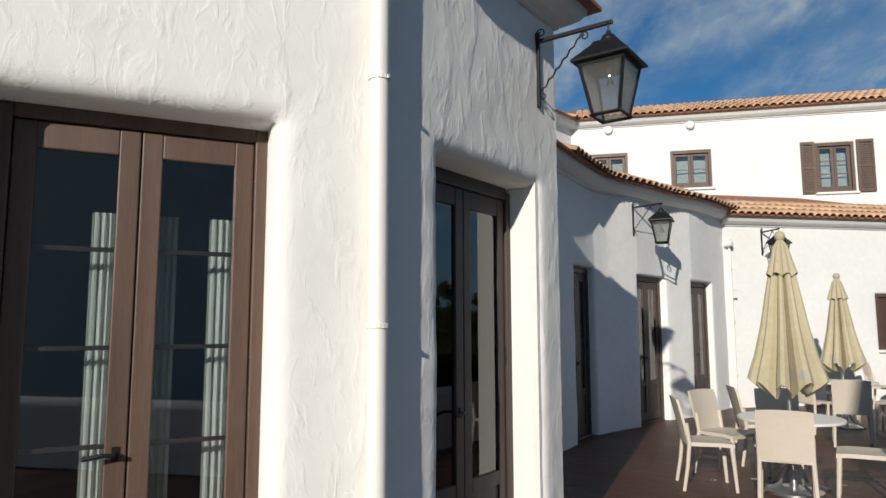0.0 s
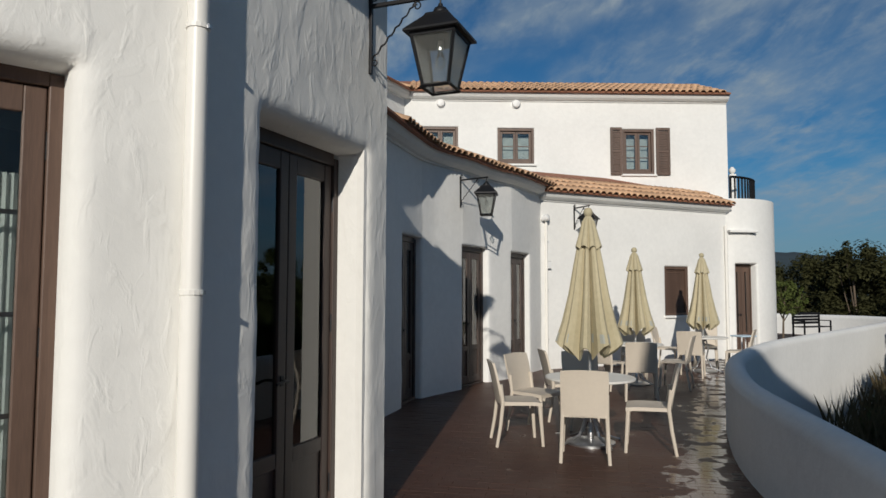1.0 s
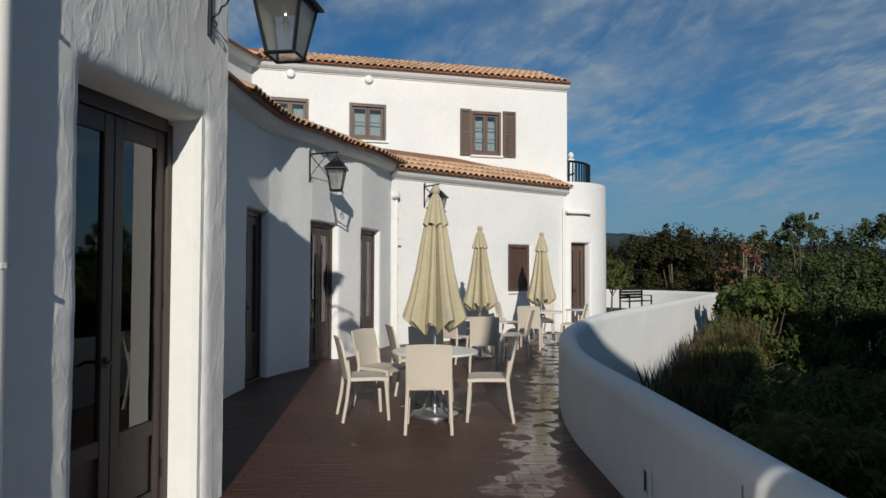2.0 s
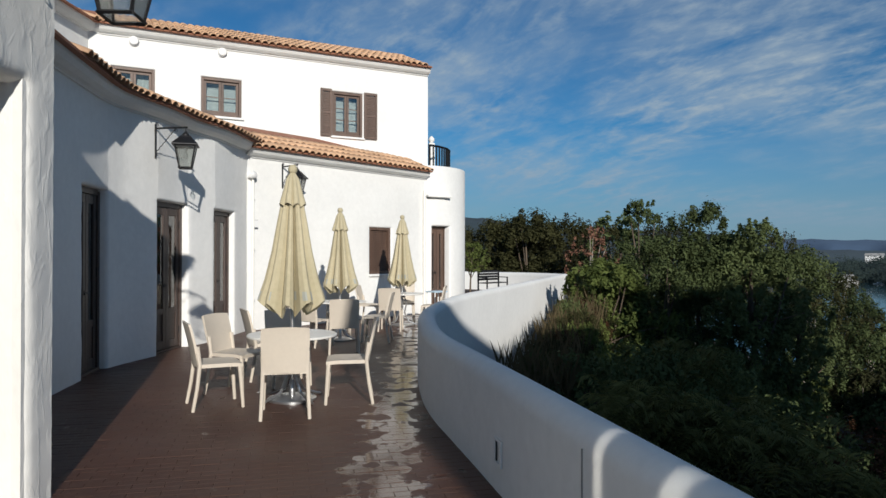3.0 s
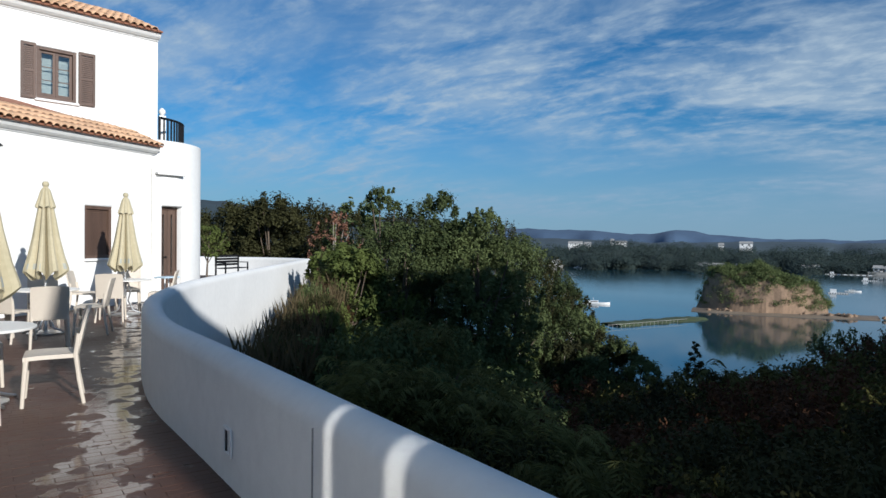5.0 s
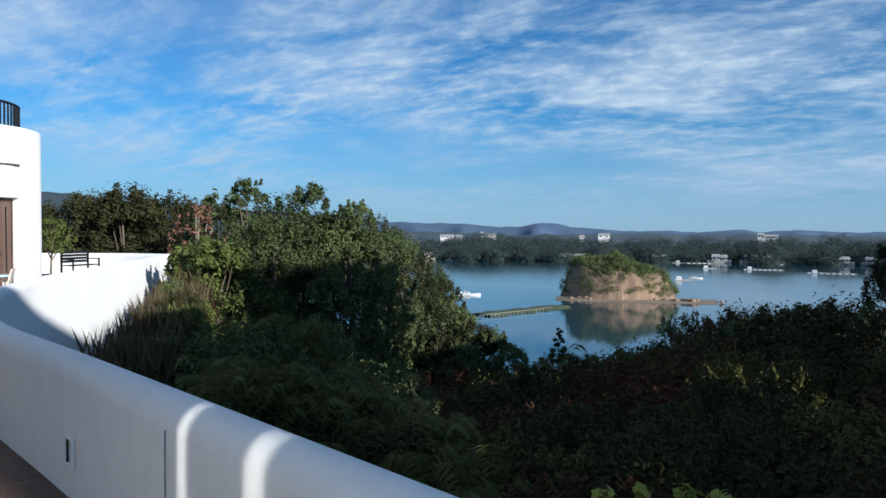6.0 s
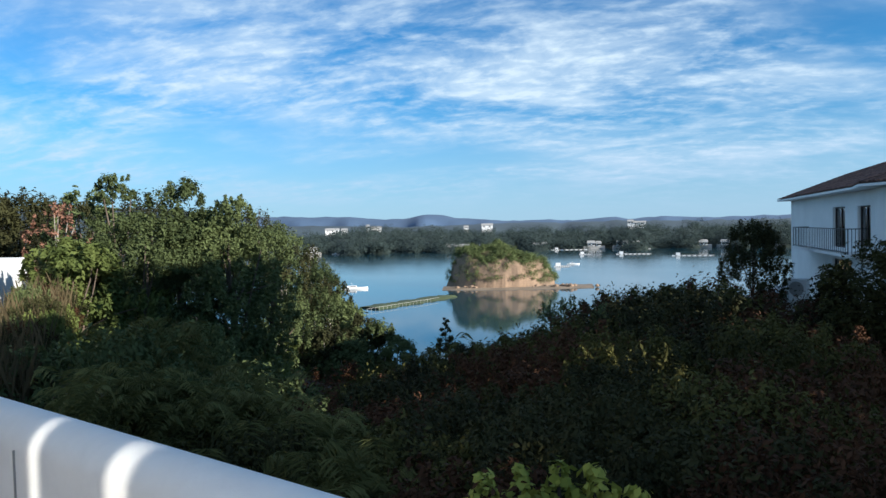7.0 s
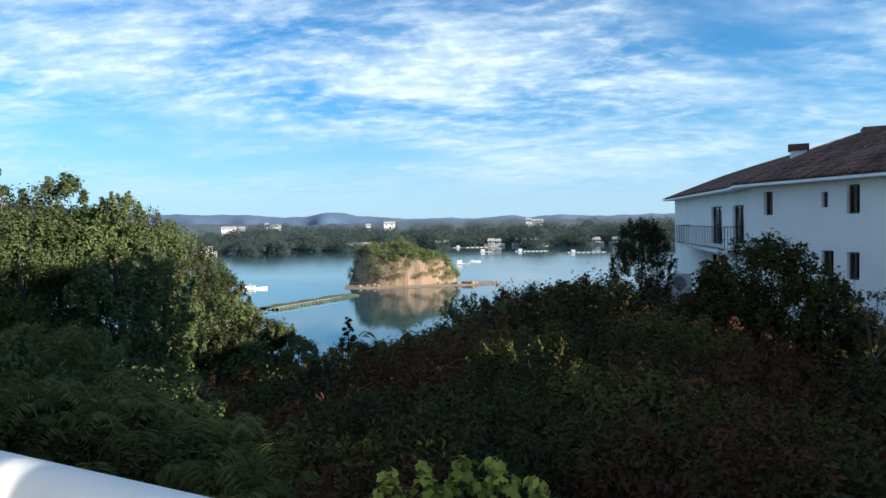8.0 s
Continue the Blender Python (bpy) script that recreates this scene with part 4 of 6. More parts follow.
# the canopy's cloth: a worn, unreadable blue print of short bars runs round it above the hem
M_PRINTED = M_CANVAS.copy()
M_PRINTED.name = "printed_canvas"
nt = M_PRINTED.node_tree
pb = nt.nodes["Principled BSDF"]
under = pb.inputs["Base Color"].links[0].from_socket
tc = nt.nodes.new("ShaderNodeTexCoord")
sp = nt.nodes.new("ShaderNodeSeparateXYZ")
nt.links.new(tc.outputs["Object"], sp.inputs[0])


def cmath(op, a, b=0.0):
    n = nt.nodes.new("ShaderNodeMath")
    n.operation = op
    for i, v in enumerate((a, b)):
        if isinstance(v, (int, float)):
            n.inputs[i].default_value = v
        else:
            nt.links.new(v, n.inputs[i])
    return n.outputs[0]


band = cmath("LESS_THAN", cmath("ABSOLUTE", cmath("SUBTRACT", sp.outputs[2], 1.10)), 0.045)
bars = cmath("GREATER_THAN", cmath("SINE", cmath("MULTIPLY", cmath("ARCTAN2", sp.outputs[1], sp.outputs[0]), 26.0)), 0.1)
words = cmath("GREATER_THAN", cmath("SINE", cmath("MULTIPLY", cmath("ARCTAN2", sp.outputs[1], sp.outputs[0]), 4.0)), 0.1)
mk = nt.nodes.new("ShaderNodeMix")
mk.data_type = "RGBA"
nt.links.new(cmath("MULTIPLY", cmath("MULTIPLY", band, bars), cmath("MULTIPLY", words, 0.6)), mk.inputs["Factor"])
nt.links.new(under, mk.inputs["A"])
mk.inputs["B"].default_value = (0.30, 0.35, 0.37, 1)
nt.links.new(mk.outputs["Result"], pb.inputs["Base Color"])


def umbrella(m, seed, tall=2.47):
    rnd = random.Random(seed)
    thing = base("folded_parasol", m, label="folded cream canvas parasol standing through a cafe table", category="parasol", group="parasols on the terrace")
    part("pole", lathe([(0.019, 0.02), (0.019, tall - 0.1)], 12), M_STEEL, thing, smooth=True)
    part("base_plate", lathe([(0.25, 0.0), (0.25, 0.022), (0.19, 0.038), (0.034, 0.05), (0.030, 0.2), (0.022, 0.21)], 28), M_STEEL, thing, "round steel parasol foot", smooth=True)
    part("finial", lathe([(0.02, tall - 0.10), (0.045, tall - 0.075), (0.05, tall - 0.04), (0.03, tall - 0.005), (0.01, tall)], 12), M_CANVAS, thing, "pale wooden knob", smooth=True)

    def cloth(rows, folds, deep):
        bm = bmesh.new()
        seg = folds * 6
        ph = [rnd.uniform(-0.35, 0.35) for _ in range(folds)]
        rings = []
        for r, z, wave in rows:
            row = []
            for k in range(seg):
                a = 2 * math.pi * k / seg
                f = k / 6
                i0, fr = int(f) % folds, f - int(f)
                p = ph[i0] * (1 - fr) + ph[(i0 + 1) % folds] * fr
                fold = abs(math.sin((k / 6) * math.pi + p * 0.6))
                rr = r * (1 - deep + deep * fold ** 0.55 * (1 + 0.5 * p))
                row.append(bm.verts.new((rr * math.cos(a + 0.25 * p), rr * math.sin(a + 0.25 * p), z + wave * (fold - 0.5 + 0.6 * p))))
            rings.append(row)
        for a, b in zip(rings, rings[1:]):
            for k in range(seg):
                bm.faces.new((a[k], a[(k + 1) % seg], b[(k + 1) % seg], b[k]))
        bm.normal_update()
        return bm

    lo = 0.92
    part("canopy", cloth([(0.055, tall - 0.28, 0), (0.11, tall - 0.40, 0), (0.15, 1.85, 0), (0.20, 1.55, 0.0), (0.265, 1.25, 0.02), (0.32, 1.05, 0.06), (0.33, lo + 0.03, 0.16), (0.28, lo + 0.02, 0.15), (0.22, lo + 0.06, 0.12)], 9, 0.64), M_PRINTED, thing, "cream canvas with a faded blue print along the hem")
    part("vent_cap", cloth([(0.028, tall - 0.085, 0), (0.07, tall - 0.15, 0), (0.105, tall - 0.28, 0.0), (0.145, tall - 0.43, 0.04), (0.125, tall - 0.42, 0.04)], 8, 0.28), M_CANVAS, thing)
    return thing


side = base("side_table", pose(3.28, 14.4, 0, 0, 0, 30), label="small white side table with a pale blue top", category="table")
part("tabletop", boxes((-0.19, 0.19, -0.16, 0.16, 0.66, 0.69)), mat("pale_blue_laminate", (0.45, 0.58, 0.68), 0.4, vary=0.08, scale=6), side, "pale blue top", bevel=0.006)
for sx in (-0.165, 0.165):
    for sy in (-0.13, 0.13):
        part("leg", tube([(sx, sy, 0), (sx, sy, 0.66)], 0.014, 8), M_WHITE, side)

TABLES = [(0.17, 7.04, 2.44), (0.98, 11.75, 2.32), (2.42, 13.85, 2.33)]
for k, (x, y, tall) in enumerate(TABLES):
    table(pose(x, y, 0, 0, 0, 20 * k), 0.46)
    umbrella(pose(x, y, 0, 0, 0, 31 * k) @ Matrix.Diagonal((1, 1, tall / 2.47, 1)), 5 + k)


def facing(x, y, tx, ty, turn=0):
    return pose(x, y, 0, 0, 0, math.degrees(math.atan2(-(tx - x), ty - y)) + turn)


first = chair(pose(0.11, 6.41, 0))
for m in (facing(-0.565, 6.93, -0.135, 7.05), facing(-0.42, 7.56, 0.17, 7.1, 8), facing(0.73, 6.88, 0.3, 6.92), facing(0.12, 7.9, 0.17, 7.0, 10), facing(-0.12, 8.35, 0.6, 8.55),
          facing(0.52, 11.1, 0.98, 11.75, -6), facing(0.32, 11.65, 0.98, 11.75), facing(1.58, 11.45, 0.98, 11.75, 10), facing(1.0, 12.5, 0.98, 11.75), facing(0.92, 10.05, 0.98, 11.75),
          facing(2.06, 13.0, 2.42, 13.85, 8), facing(1.78, 14.1, 2.42, 13.85), facing(3.02, 13.65, 2.42, 13.85), facing(2.58, 14.55, 2.42, 13.85)):
    copy_thing(first, m)

# ---- unseen blocks behind the viewer, added to cast the shade ----
def shade_block(x0, x1, y0, y1, h, label):
    thing = base("hotel_wing", label=label, category="building")
    part("wing_wall", boxes((x0, x1, y0, y1, -3.0, h)), M_PLASTER, thing)
    bm = bmesh.new()
    a = [bm.verts.new(v) for v in ((x0 - 0.12, y0 - 0.4, h), (x1 + 0.4, y0 - 0.4, h), (x1 + 0.4, y1 + 0.4, h), (x0 - 0.12, y1 + 0.4, h), (x0 + 1.2, (y0 + y1) / 2, h + 0.6), (x1 - 1.2, (y0 + y1) / 2, h + 0.6))]
    for q in ((0, 1, 5, 4), (1, 2, 5), (2, 3, 4, 5), (3, 0, 4), (3, 2, 1, 0)):
        bm.faces.new([a[i] for i in q])
    part("wing_roof", bm, M_TILE, thing)


# heights and edges are set by where their shadows have to fall
shade_block(2.2, 10.3, -11, -8, 7.3, "unseen white block, sized to shade the parapet and near growth")
shade_block(10.9, 18.0, -12, -8, 9.5, "unseen taller white block, sized to shade the big tree's lower part")
shade_block(18.6, 60, -12, -8.5, 6.8, "unseen long white block, sized to shade the slope towards the house")

# two added area lamps stand in for sun reflected by the front door's panes
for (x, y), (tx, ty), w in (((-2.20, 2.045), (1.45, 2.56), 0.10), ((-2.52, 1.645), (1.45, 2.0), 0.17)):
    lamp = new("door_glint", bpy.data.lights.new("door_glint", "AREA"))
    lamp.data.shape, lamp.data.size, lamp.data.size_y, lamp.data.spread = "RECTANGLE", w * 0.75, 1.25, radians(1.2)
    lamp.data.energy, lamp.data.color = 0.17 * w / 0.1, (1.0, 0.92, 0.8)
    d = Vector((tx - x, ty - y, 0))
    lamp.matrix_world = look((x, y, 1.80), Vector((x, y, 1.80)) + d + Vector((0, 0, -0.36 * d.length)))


# ---- planting ----
def leaves(name, clumps, count, size, material, seed, droop=0.0, spread=1.0, calm=0.0):
    """Many small bent leaves on the outer shells of clumps (x, y, z, radius)."""
    g = np.random.default_rng(seed)
    c = np.array(clumps)
    w = c[:, 3] ** 1.5
    pick = g.choice(len(c), count, p=w / w.sum())
    d = g.normal(size=(count, 3))
    d /= np.linalg.norm(d, axis=1)[:, None]
    d[:, 2] = np.where(d[:, 2] < -0.35, -d[:, 2], d[:, 2])
    r = c[pick, 3] * (0.35 + 0.75 * g.random(count) ** 0.7)
    p = c[pick, :3] + d * r[:, None] * np.array([1, 1, 0.9]) + g.normal(size=(count, 3)) * c[pick, 3][:, None] * 0.22
    n = d + g.normal(size=(count, 3)) * 0.38 + np.array([0, 0, 0.35])
    n = n * (1 - calm) + np.array([0, -0.5, 0.9]) * calm
    n /= np.linalg.norm(n, axis=1)[:, None]
    t = np.cross(n, g.normal(size=(count, 3)))
    t /= np.linalg.norm(t, axis=1)[:, None]
    t[:, 2] -= droop
    b = np.cross(n, t)
    s = size * (0.6 + 0.8 * g.random(count))[:, None]
    v = np.empty((count, 4, 3))
    v[:, 0] = p - t * s
    v[:, 1] = p + b * s * 0.42 * spread + n * s * 0.12
    v[:, 2] = p + t * s
    v[:, 3] = p - b * s * 0.42 * spread + n * s * 0.12
    me = bpy.data.meshes.new(name)
    me.vertices.add(count * 4)
    me.vertices.foreach_set("co", v.reshape(-1))
    me.loops.add(count * 4)
    me.loops.foreach_set("vertex_index", np.arange(count * 4, dtype=np.int32))
    me.polygons.add(count)
    me.polygons.foreach_set("loop_start", np.arange(0, count * 4, 4, dtype=np.int32))
    me.materials.append(material)
    me.update(calc_edges=True)
    return me


def crown_clumps(seed, n, rx, rz, cz, r0, r1):
    rnd = random.Random(seed)
    out = []
    for i in range(n):
        a, u = rnd.uniform(0, 2 * math.pi), rnd.uniform(-0.8, 1)
        k = rnd.uniform(0.55, 1.0) * math.sqrt(max(0.0, 1 - u * u * 0.9))
        out.append((rx * k * math.cos(a), rx * k * math.sin(a), cz + rz * u, rnd.uniform(r0, r1)))
    return out


def tree(x, y, z, height, spread, material, seed, label, n=26, count=5000, leaf=0.11, bark=None, bare=0.3, tuft=1.0):
    rnd = random.Random(seed)
    thing = base("tree", pose(x, y, z), label=label, category="tree")
    lean = (rnd.uniform(-0.3, 0.3), rnd.uniform(-0.3, 0.3))
    part("trunk", tube([(0, 0, -0.3), (lean[0] * 0.3, lean[1] * 0.3, height * 0.3), (lean[0], lean[1], height * 0.8)], 0.012 * height + 0.02, 9, taper=0.35), bark or M_BARK, thing, smooth=True)
    cl = crown_clumps(seed, n, spread * 0.8, height * (1 - bare) * 0.46, height * (bare + (1 - bare) * 0.5), spread * 0.12 * tuft, spread * 0.27 * tuft)
    half = height * (1 - bare) * 0.5
    for k in range(n * 2):
        a, u = rnd.uniform(0, 2 * math.pi), rnd.uniform(-0.55, 0.97)
        lump = 0.93 + 0.30 * noise.noise((2.2 * math.cos(a), 2.2 * math.sin(a), 1.9 * u + seed * 0.37))
        q = spread * 0.95 * math.sqrt(max(0.03, 1 - u * u)) * lump
        x0, y0, z0, r = q * math.cos(a), q * math.sin(a), height - half + half * u * (0.86 + 0.10 * lump), spread * rnd.uniform(0.055, 0.095) * tuft
        for j in range(3):
            cl.append((x0 * (1 + 0.03 * j), y0 * (1 + 0.03 * j), z0 + 1.05 * r * j, r * (1 - 0.22 * j)))
    for k in range(7):
        c = cl[k * (len(cl) // 7)]
        h = height * rnd.uniform(0.25, 0.6)
        part("limb", tube([(lean[0] * h / height, lean[1] * h / height, h), (c[0] * 0.5, c[1] * 0.5, (h + c[2]) / 2 + 0.1), (c[0], c[1], c[2])], 0.005 * height + 0.008, 6, taper=0.3), bark or M_BARK, thing)
    part("crown", leaves("crown", cl, count, leaf, material, seed), material, thing)
    return thing


EYE_XY = (0.38, -0.07)


def polar(az, d):
    return EYE_XY[0] + d * math.sin(radians(az)), EYE_XY[1] + d * math.cos(radians(az))


def top_at(el, d):
    return 1.455 + d * math.tan(radians(el))


def tree_at(az, d, el, height, spread, *a, **k):
    x, y = polar(az, d)
    return tree(x, y, top_at(el, d) - height, height, spread, *a, **k)


# shrubs: a few forms, each used many times
def shrub_form(seed, material, count, leaf, n=14, droop=0.0, spread=1.0):
    rnd = random.Random(seed)
    cl = crown_clumps(seed, n, 0.70, 0.36, 0.45, 0.16, 0.30)
    for k in range(n * 2):
        a, u = rnd.uniform(0, 2 * math.pi), rnd.uniform(-0.3, 1.0)
        q = 0.86 * math.sqrt(max(0.02, 1 - 0.92 * u * u)) * rnd.uniform(0.85, 1.1)
        x, y, z, r = q * math.cos(a), q * math.sin(a), 0.47 + 0.43 * u, rnd.uniform(0.06, 0.12)
        for j in range(3):
            cl.append((x * (1 + 0.05 * j), y * (1 + 0.05 * j), z + 0.055 * j, r * (1 - 0.24 * j)))
    return leaves("shrub", cl, count, leaf, material, seed, droop, spread)


def fern_form(seed, material, fronds=80, pairs=20):
    """Arching feathery fronds, each with pairs of narrow leaflets."""
    g = np.random.default_rng(seed)
    verts, faces = [], []
    for k in range(fronds):
        a = g.random() * 2 * math.pi
        o = Vector((g.normal() * 0.34, g.normal() * 0.34, 0.45 + 0.5 * g.random()))
        out = Vector((math.cos(a), math.sin(a), 0))
        side = Vector((-out.y, out.x, 0))
        ln, rise = 0.30 + 0.26 * g.random(), 0.10 + 0.16 * g.random()
        for j in range(pairs):
            t = (j + 1) / pairs
            p = o + out * (ln * t) + Vector((0, 0, rise * 4 * t * (1 - t) - 0.22 * t * t))
            w = 0.12 * math.sin(math.pi * min(1, 0.12 + 0.9 * t)) + 0.012
            for s in (-1, 1):
                tip = p + side * (s * w) + out * 0.035 + Vector((0, 0, -0.35 * w + 0.02 * g.normal()))
                q = len(verts)
                mid = (p + tip) / 2 + Vector((0, 0, 0.008))
                verts += [p, mid + out * 0.012, tip, mid - out * 0.012]
                faces.append((q, q + 1, q + 2, q + 3))
    return mesh_of("shrub", verts, faces, material)


FORMS = {
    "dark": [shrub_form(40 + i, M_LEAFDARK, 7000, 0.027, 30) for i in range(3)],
    "green": [shrub_form(50 + i, M_LEAFSHADE, 7000, 0.028, 30) for i in range(3)],
    "bright": [shrub_form(55 + i, M_LEAF, 6500, 0.029, 30) for i in range(3)],
    "red": [shrub_form(60 + i, M_LEAFRED, 6000, 0.026, 28) for i in range(2)],
    "lime": [shrub_form(70 + i, M_LEAFLIME, 5200, 0.033, 24, droop=0.5) for i in range(2)],
    "fern": [fern_form(80 + i, M_FERN) for i in range(3)],
}
bm = bmesh.new()
for k in range(7):
    a = k * 0.9
    tube([(0.05 * math.cos(a), 0.05 * math.sin(a), -0.6), (0.2 * math.cos(a), 0.2 * math.sin(a), 0.2), (0.5 * math.cos(a), 0.5 * math.sin(a), 0.62)], 0.02, 5, bm, 0.4)
STEMS = finish(bm, "branchwork", M_BARK)
WORDS = {"bright": "olive-green shrub in the lighter leaf colour kept for sunlit growth", "dark": "evergreen shrub, its leaves coloured darker for the shaded slope", "green": "dense shrub on the slope, its green darkened as if in shade", "red": "russet autumn shrub on the shaded slope",
         "lime": "light green leafy shrub on the slope", "fern": "feathery fern-like shrub below the parapet"}
rnd_s = random.Random(11)


def shrub(kind, x, y, ztop, r, h):
    ob = base("shrub", pose(x, y, ztop - h, 0, 0, rnd_s.uniform(0, 360)) @ Matrix.Diagonal((r, r, h, 1)))
    part("foliage", rnd_s.choice(FORMS[kind]), None, ob)
    part("branchwork", STEMS, None, ob)
    return tagged(ob, label=WORDS[kind], category="shrub", group="shrubs on the slope")


def skyline(az, table_):
    for (a, e), (b, f) in zip(table_, table_[1:]):
        if a <= az <= b:
            return e + (f - e) * (az - a) / (b - a)
    return table_[0][1] if az < table_[0][0] else table_[-1][1]


SLOPE_LINE = [(14, -6.8), (18, -5.6), (21, -4.3), (23, -2.6), (30, -3.6), (35, -7.7), (42, -11.6), (47, -11.6), (50.5, -11.2), (53.6, -11.6), (55, -10.1), (59, -9.3), (63.9, -8.4), (66.2, -6.2), (68.8, -5.3), (71.7, -4.1), (76.4, -4.3), (80, -4.6), (84, -5.6), (90, -7.0), (99, -8.4)]
for d in (4.3, 5.4, 6.8, 8.6, 10.8, 13.5, 17, 21.5, 27):
    r = 0.62 + 0.075 * d
    az = 12.0 + rnd_s.uniform(0, 4)
    while az < 106:
        x, y = polar(az, d + rnd_s.uniform(-0.5, 0.5))
        f = (1 / d - 1 / 28) / (1 / 4.3 - 1 / 28)
        sky_el = skyline(az, SLOPE_LINE)
        el = sky_el + (min(-19.5, sky_el - 7) - sky_el) * f
        if d > 8:
            el += rnd_s.uniform(-1.5, 0.25)
        elif d > 5:
            el += rnd_s.uniform(-1.2, 0.8)
        az += math.degrees(r * 1.15 / d) * rnd_s.uniform(0.75, 1.15)
        if x < 2.3 + r * 0.55 or (y > 5.5 and x < 2.6 + r * 0.95 + max(0, y - 8) * 0.58):
            continue
        u = min(0.999, max(0.0, 0.5 + 0.8 * noise.noise((x * 0.5, y * 0.5, 7.3)) + rnd_s.uniform(-0.2, 0.2)))
        # leaf tone goes by bearing: darker kinds in shade, lighter towards the sun
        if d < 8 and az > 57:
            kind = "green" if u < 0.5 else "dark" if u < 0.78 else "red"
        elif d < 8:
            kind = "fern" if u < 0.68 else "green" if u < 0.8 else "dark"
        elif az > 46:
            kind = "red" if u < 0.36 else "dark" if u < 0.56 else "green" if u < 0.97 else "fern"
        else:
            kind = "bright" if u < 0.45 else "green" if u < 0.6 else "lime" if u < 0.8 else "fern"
        shrub(kind, x, y, 1.455 + d * math.tan(radians(el)), r * rnd_s.uniform(0.9, 1.25), r * rnd_s.uniform(1.15, 1.5))

# drooping feathery growth just below the parapet
for az, el in ((27.5, -10.8), (29.6, -11.6), (31.8, -12.4), (34.0, -13.1), (36.2, -13.7), (38.2, -14.9), (40.2, -15.8), (42.2, -16.9), (44.6, -17.7), (47.2, -18.4), (49.8, -18.9), (52.4, -19.4), (33.0, -15.4), (37.4, -16.6), (41.2, -18.6), (45.4, -20.2), (49.6, -21.2)):
    x, y = polar(az, 6.6)
    if x > 2.5:
        shrub("fern", x, y, top_at(el, 6.6), 0.85, 1.0)

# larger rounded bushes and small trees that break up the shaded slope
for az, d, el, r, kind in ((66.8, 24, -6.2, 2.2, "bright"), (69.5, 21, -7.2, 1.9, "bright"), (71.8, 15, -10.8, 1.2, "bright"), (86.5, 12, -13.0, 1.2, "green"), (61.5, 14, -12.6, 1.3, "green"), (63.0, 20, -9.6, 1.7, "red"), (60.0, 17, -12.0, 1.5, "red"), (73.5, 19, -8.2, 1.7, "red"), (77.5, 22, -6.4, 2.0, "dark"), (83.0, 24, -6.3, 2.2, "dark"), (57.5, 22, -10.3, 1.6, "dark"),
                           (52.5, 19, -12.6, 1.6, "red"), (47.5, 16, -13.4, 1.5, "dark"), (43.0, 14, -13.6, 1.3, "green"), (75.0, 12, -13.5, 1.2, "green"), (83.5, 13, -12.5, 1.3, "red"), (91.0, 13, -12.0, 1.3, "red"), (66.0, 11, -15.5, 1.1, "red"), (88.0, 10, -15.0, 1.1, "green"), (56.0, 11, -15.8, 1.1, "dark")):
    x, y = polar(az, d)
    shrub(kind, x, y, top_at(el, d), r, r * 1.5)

# growth along the foot of the far parapet
for k in range(40):
    t = k / 39
    y = 10.0 + 14.7 * t
    x = 2.75 + (y - 9.2) * 0.575 + rnd_s.uniform(0.5, 1.2)
    kind = rnd_s.choice(("green", "bright", "lime", "dark", "red"))
    shrub(kind, x, y, -0.05 + 0.75 * t + rnd_s.uniform(-0.25, 0.2), 0.55 + 0.3 * t, 1.2)

# dry grass in front of the far parapet
g = np.random.default_rng(5)
verts, faces = [], []
for k in range(1500):
    y = 9.0 + 9.5 * g.random() ** 1.3
    x = 2.75 + (y - 9.2) * 0.575 + 0.15 + 1.3 * g.random()
    h, a = 0.35 + 0.45 * g.random(), g.random() * 6.28
    z = -0.62 + 0.06 * (y - 9) - 0.15 * g.random()
    dx, dy = math.cos(a), math.sin(a)
    lean = 0.25 * g.random()
    i = len(verts)
    verts += [(x - dy * 0.008, y + dx * 0.008, z), (x + dy * 0.008, y - dx * 0.008, z), (x + dx * lean * 0.4, y + dy * lean * 0.4, z + h * 0.6), (x + dx * lean, y + dy * lean, z + h)]
    faces += [(i, i + 1, i + 2), (i, i + 2, i + 3)]
tagged(new("dry_grass", mesh_of("dry_grass", verts, faces, M_GRASS)), label="tufts of dry brown grass beside the parapet", category="grass", kind="stuff")

# the big trees
tree_at(34.9, 22.5, 1.1, 7.6, 2.65, M_LEAF, 101, "large spreading evergreen tree, its crown lit from above", n=110, count=62000, leaf=0.052, bare=0.03)
tree_at(33.3, 22, 4.3, 9.3, 1.5, M_LEAF, 109, "tall evergreen tree with upright leafy tufts", n=64, count=26000, leaf=0.052, bare=0.12)
tree_at(37.5, 21.5, 3.4, 8.2, 1.05, M_LEAF, 102, "round evergreen tree beside the large one", n=46, count=17000, leaf=0.050, bare=0.15)
tree_at(30.2, 21, 1.3, 6.5, 1.7, M_LEAF, 103, "dense evergreen tree with a low crown", n=56, count=24000, leaf=0.050, bare=0.06)
tree_at(39.9, 24, 0.4, 7.0, 1.4, M_LEAF, 110, "evergreen tree at the edge of the wood", n=46, count=16000, leaf=0.052, bare=0.06)
tree_at(28.8, 27, 5.0, 8.8, 1.15, M_LEAF, 104, "slender tree with a thin ragged top", n=40, count=11000, leaf=0.058, bare=0.3, tuft=0.85)
tree_at(26.7, 29, 3.3, 8.0, 1.6, M_LEAF, 105, "slender evergreen tree behind the terrace", n=37, count=6800, leaf=0.082, bare=0.3)
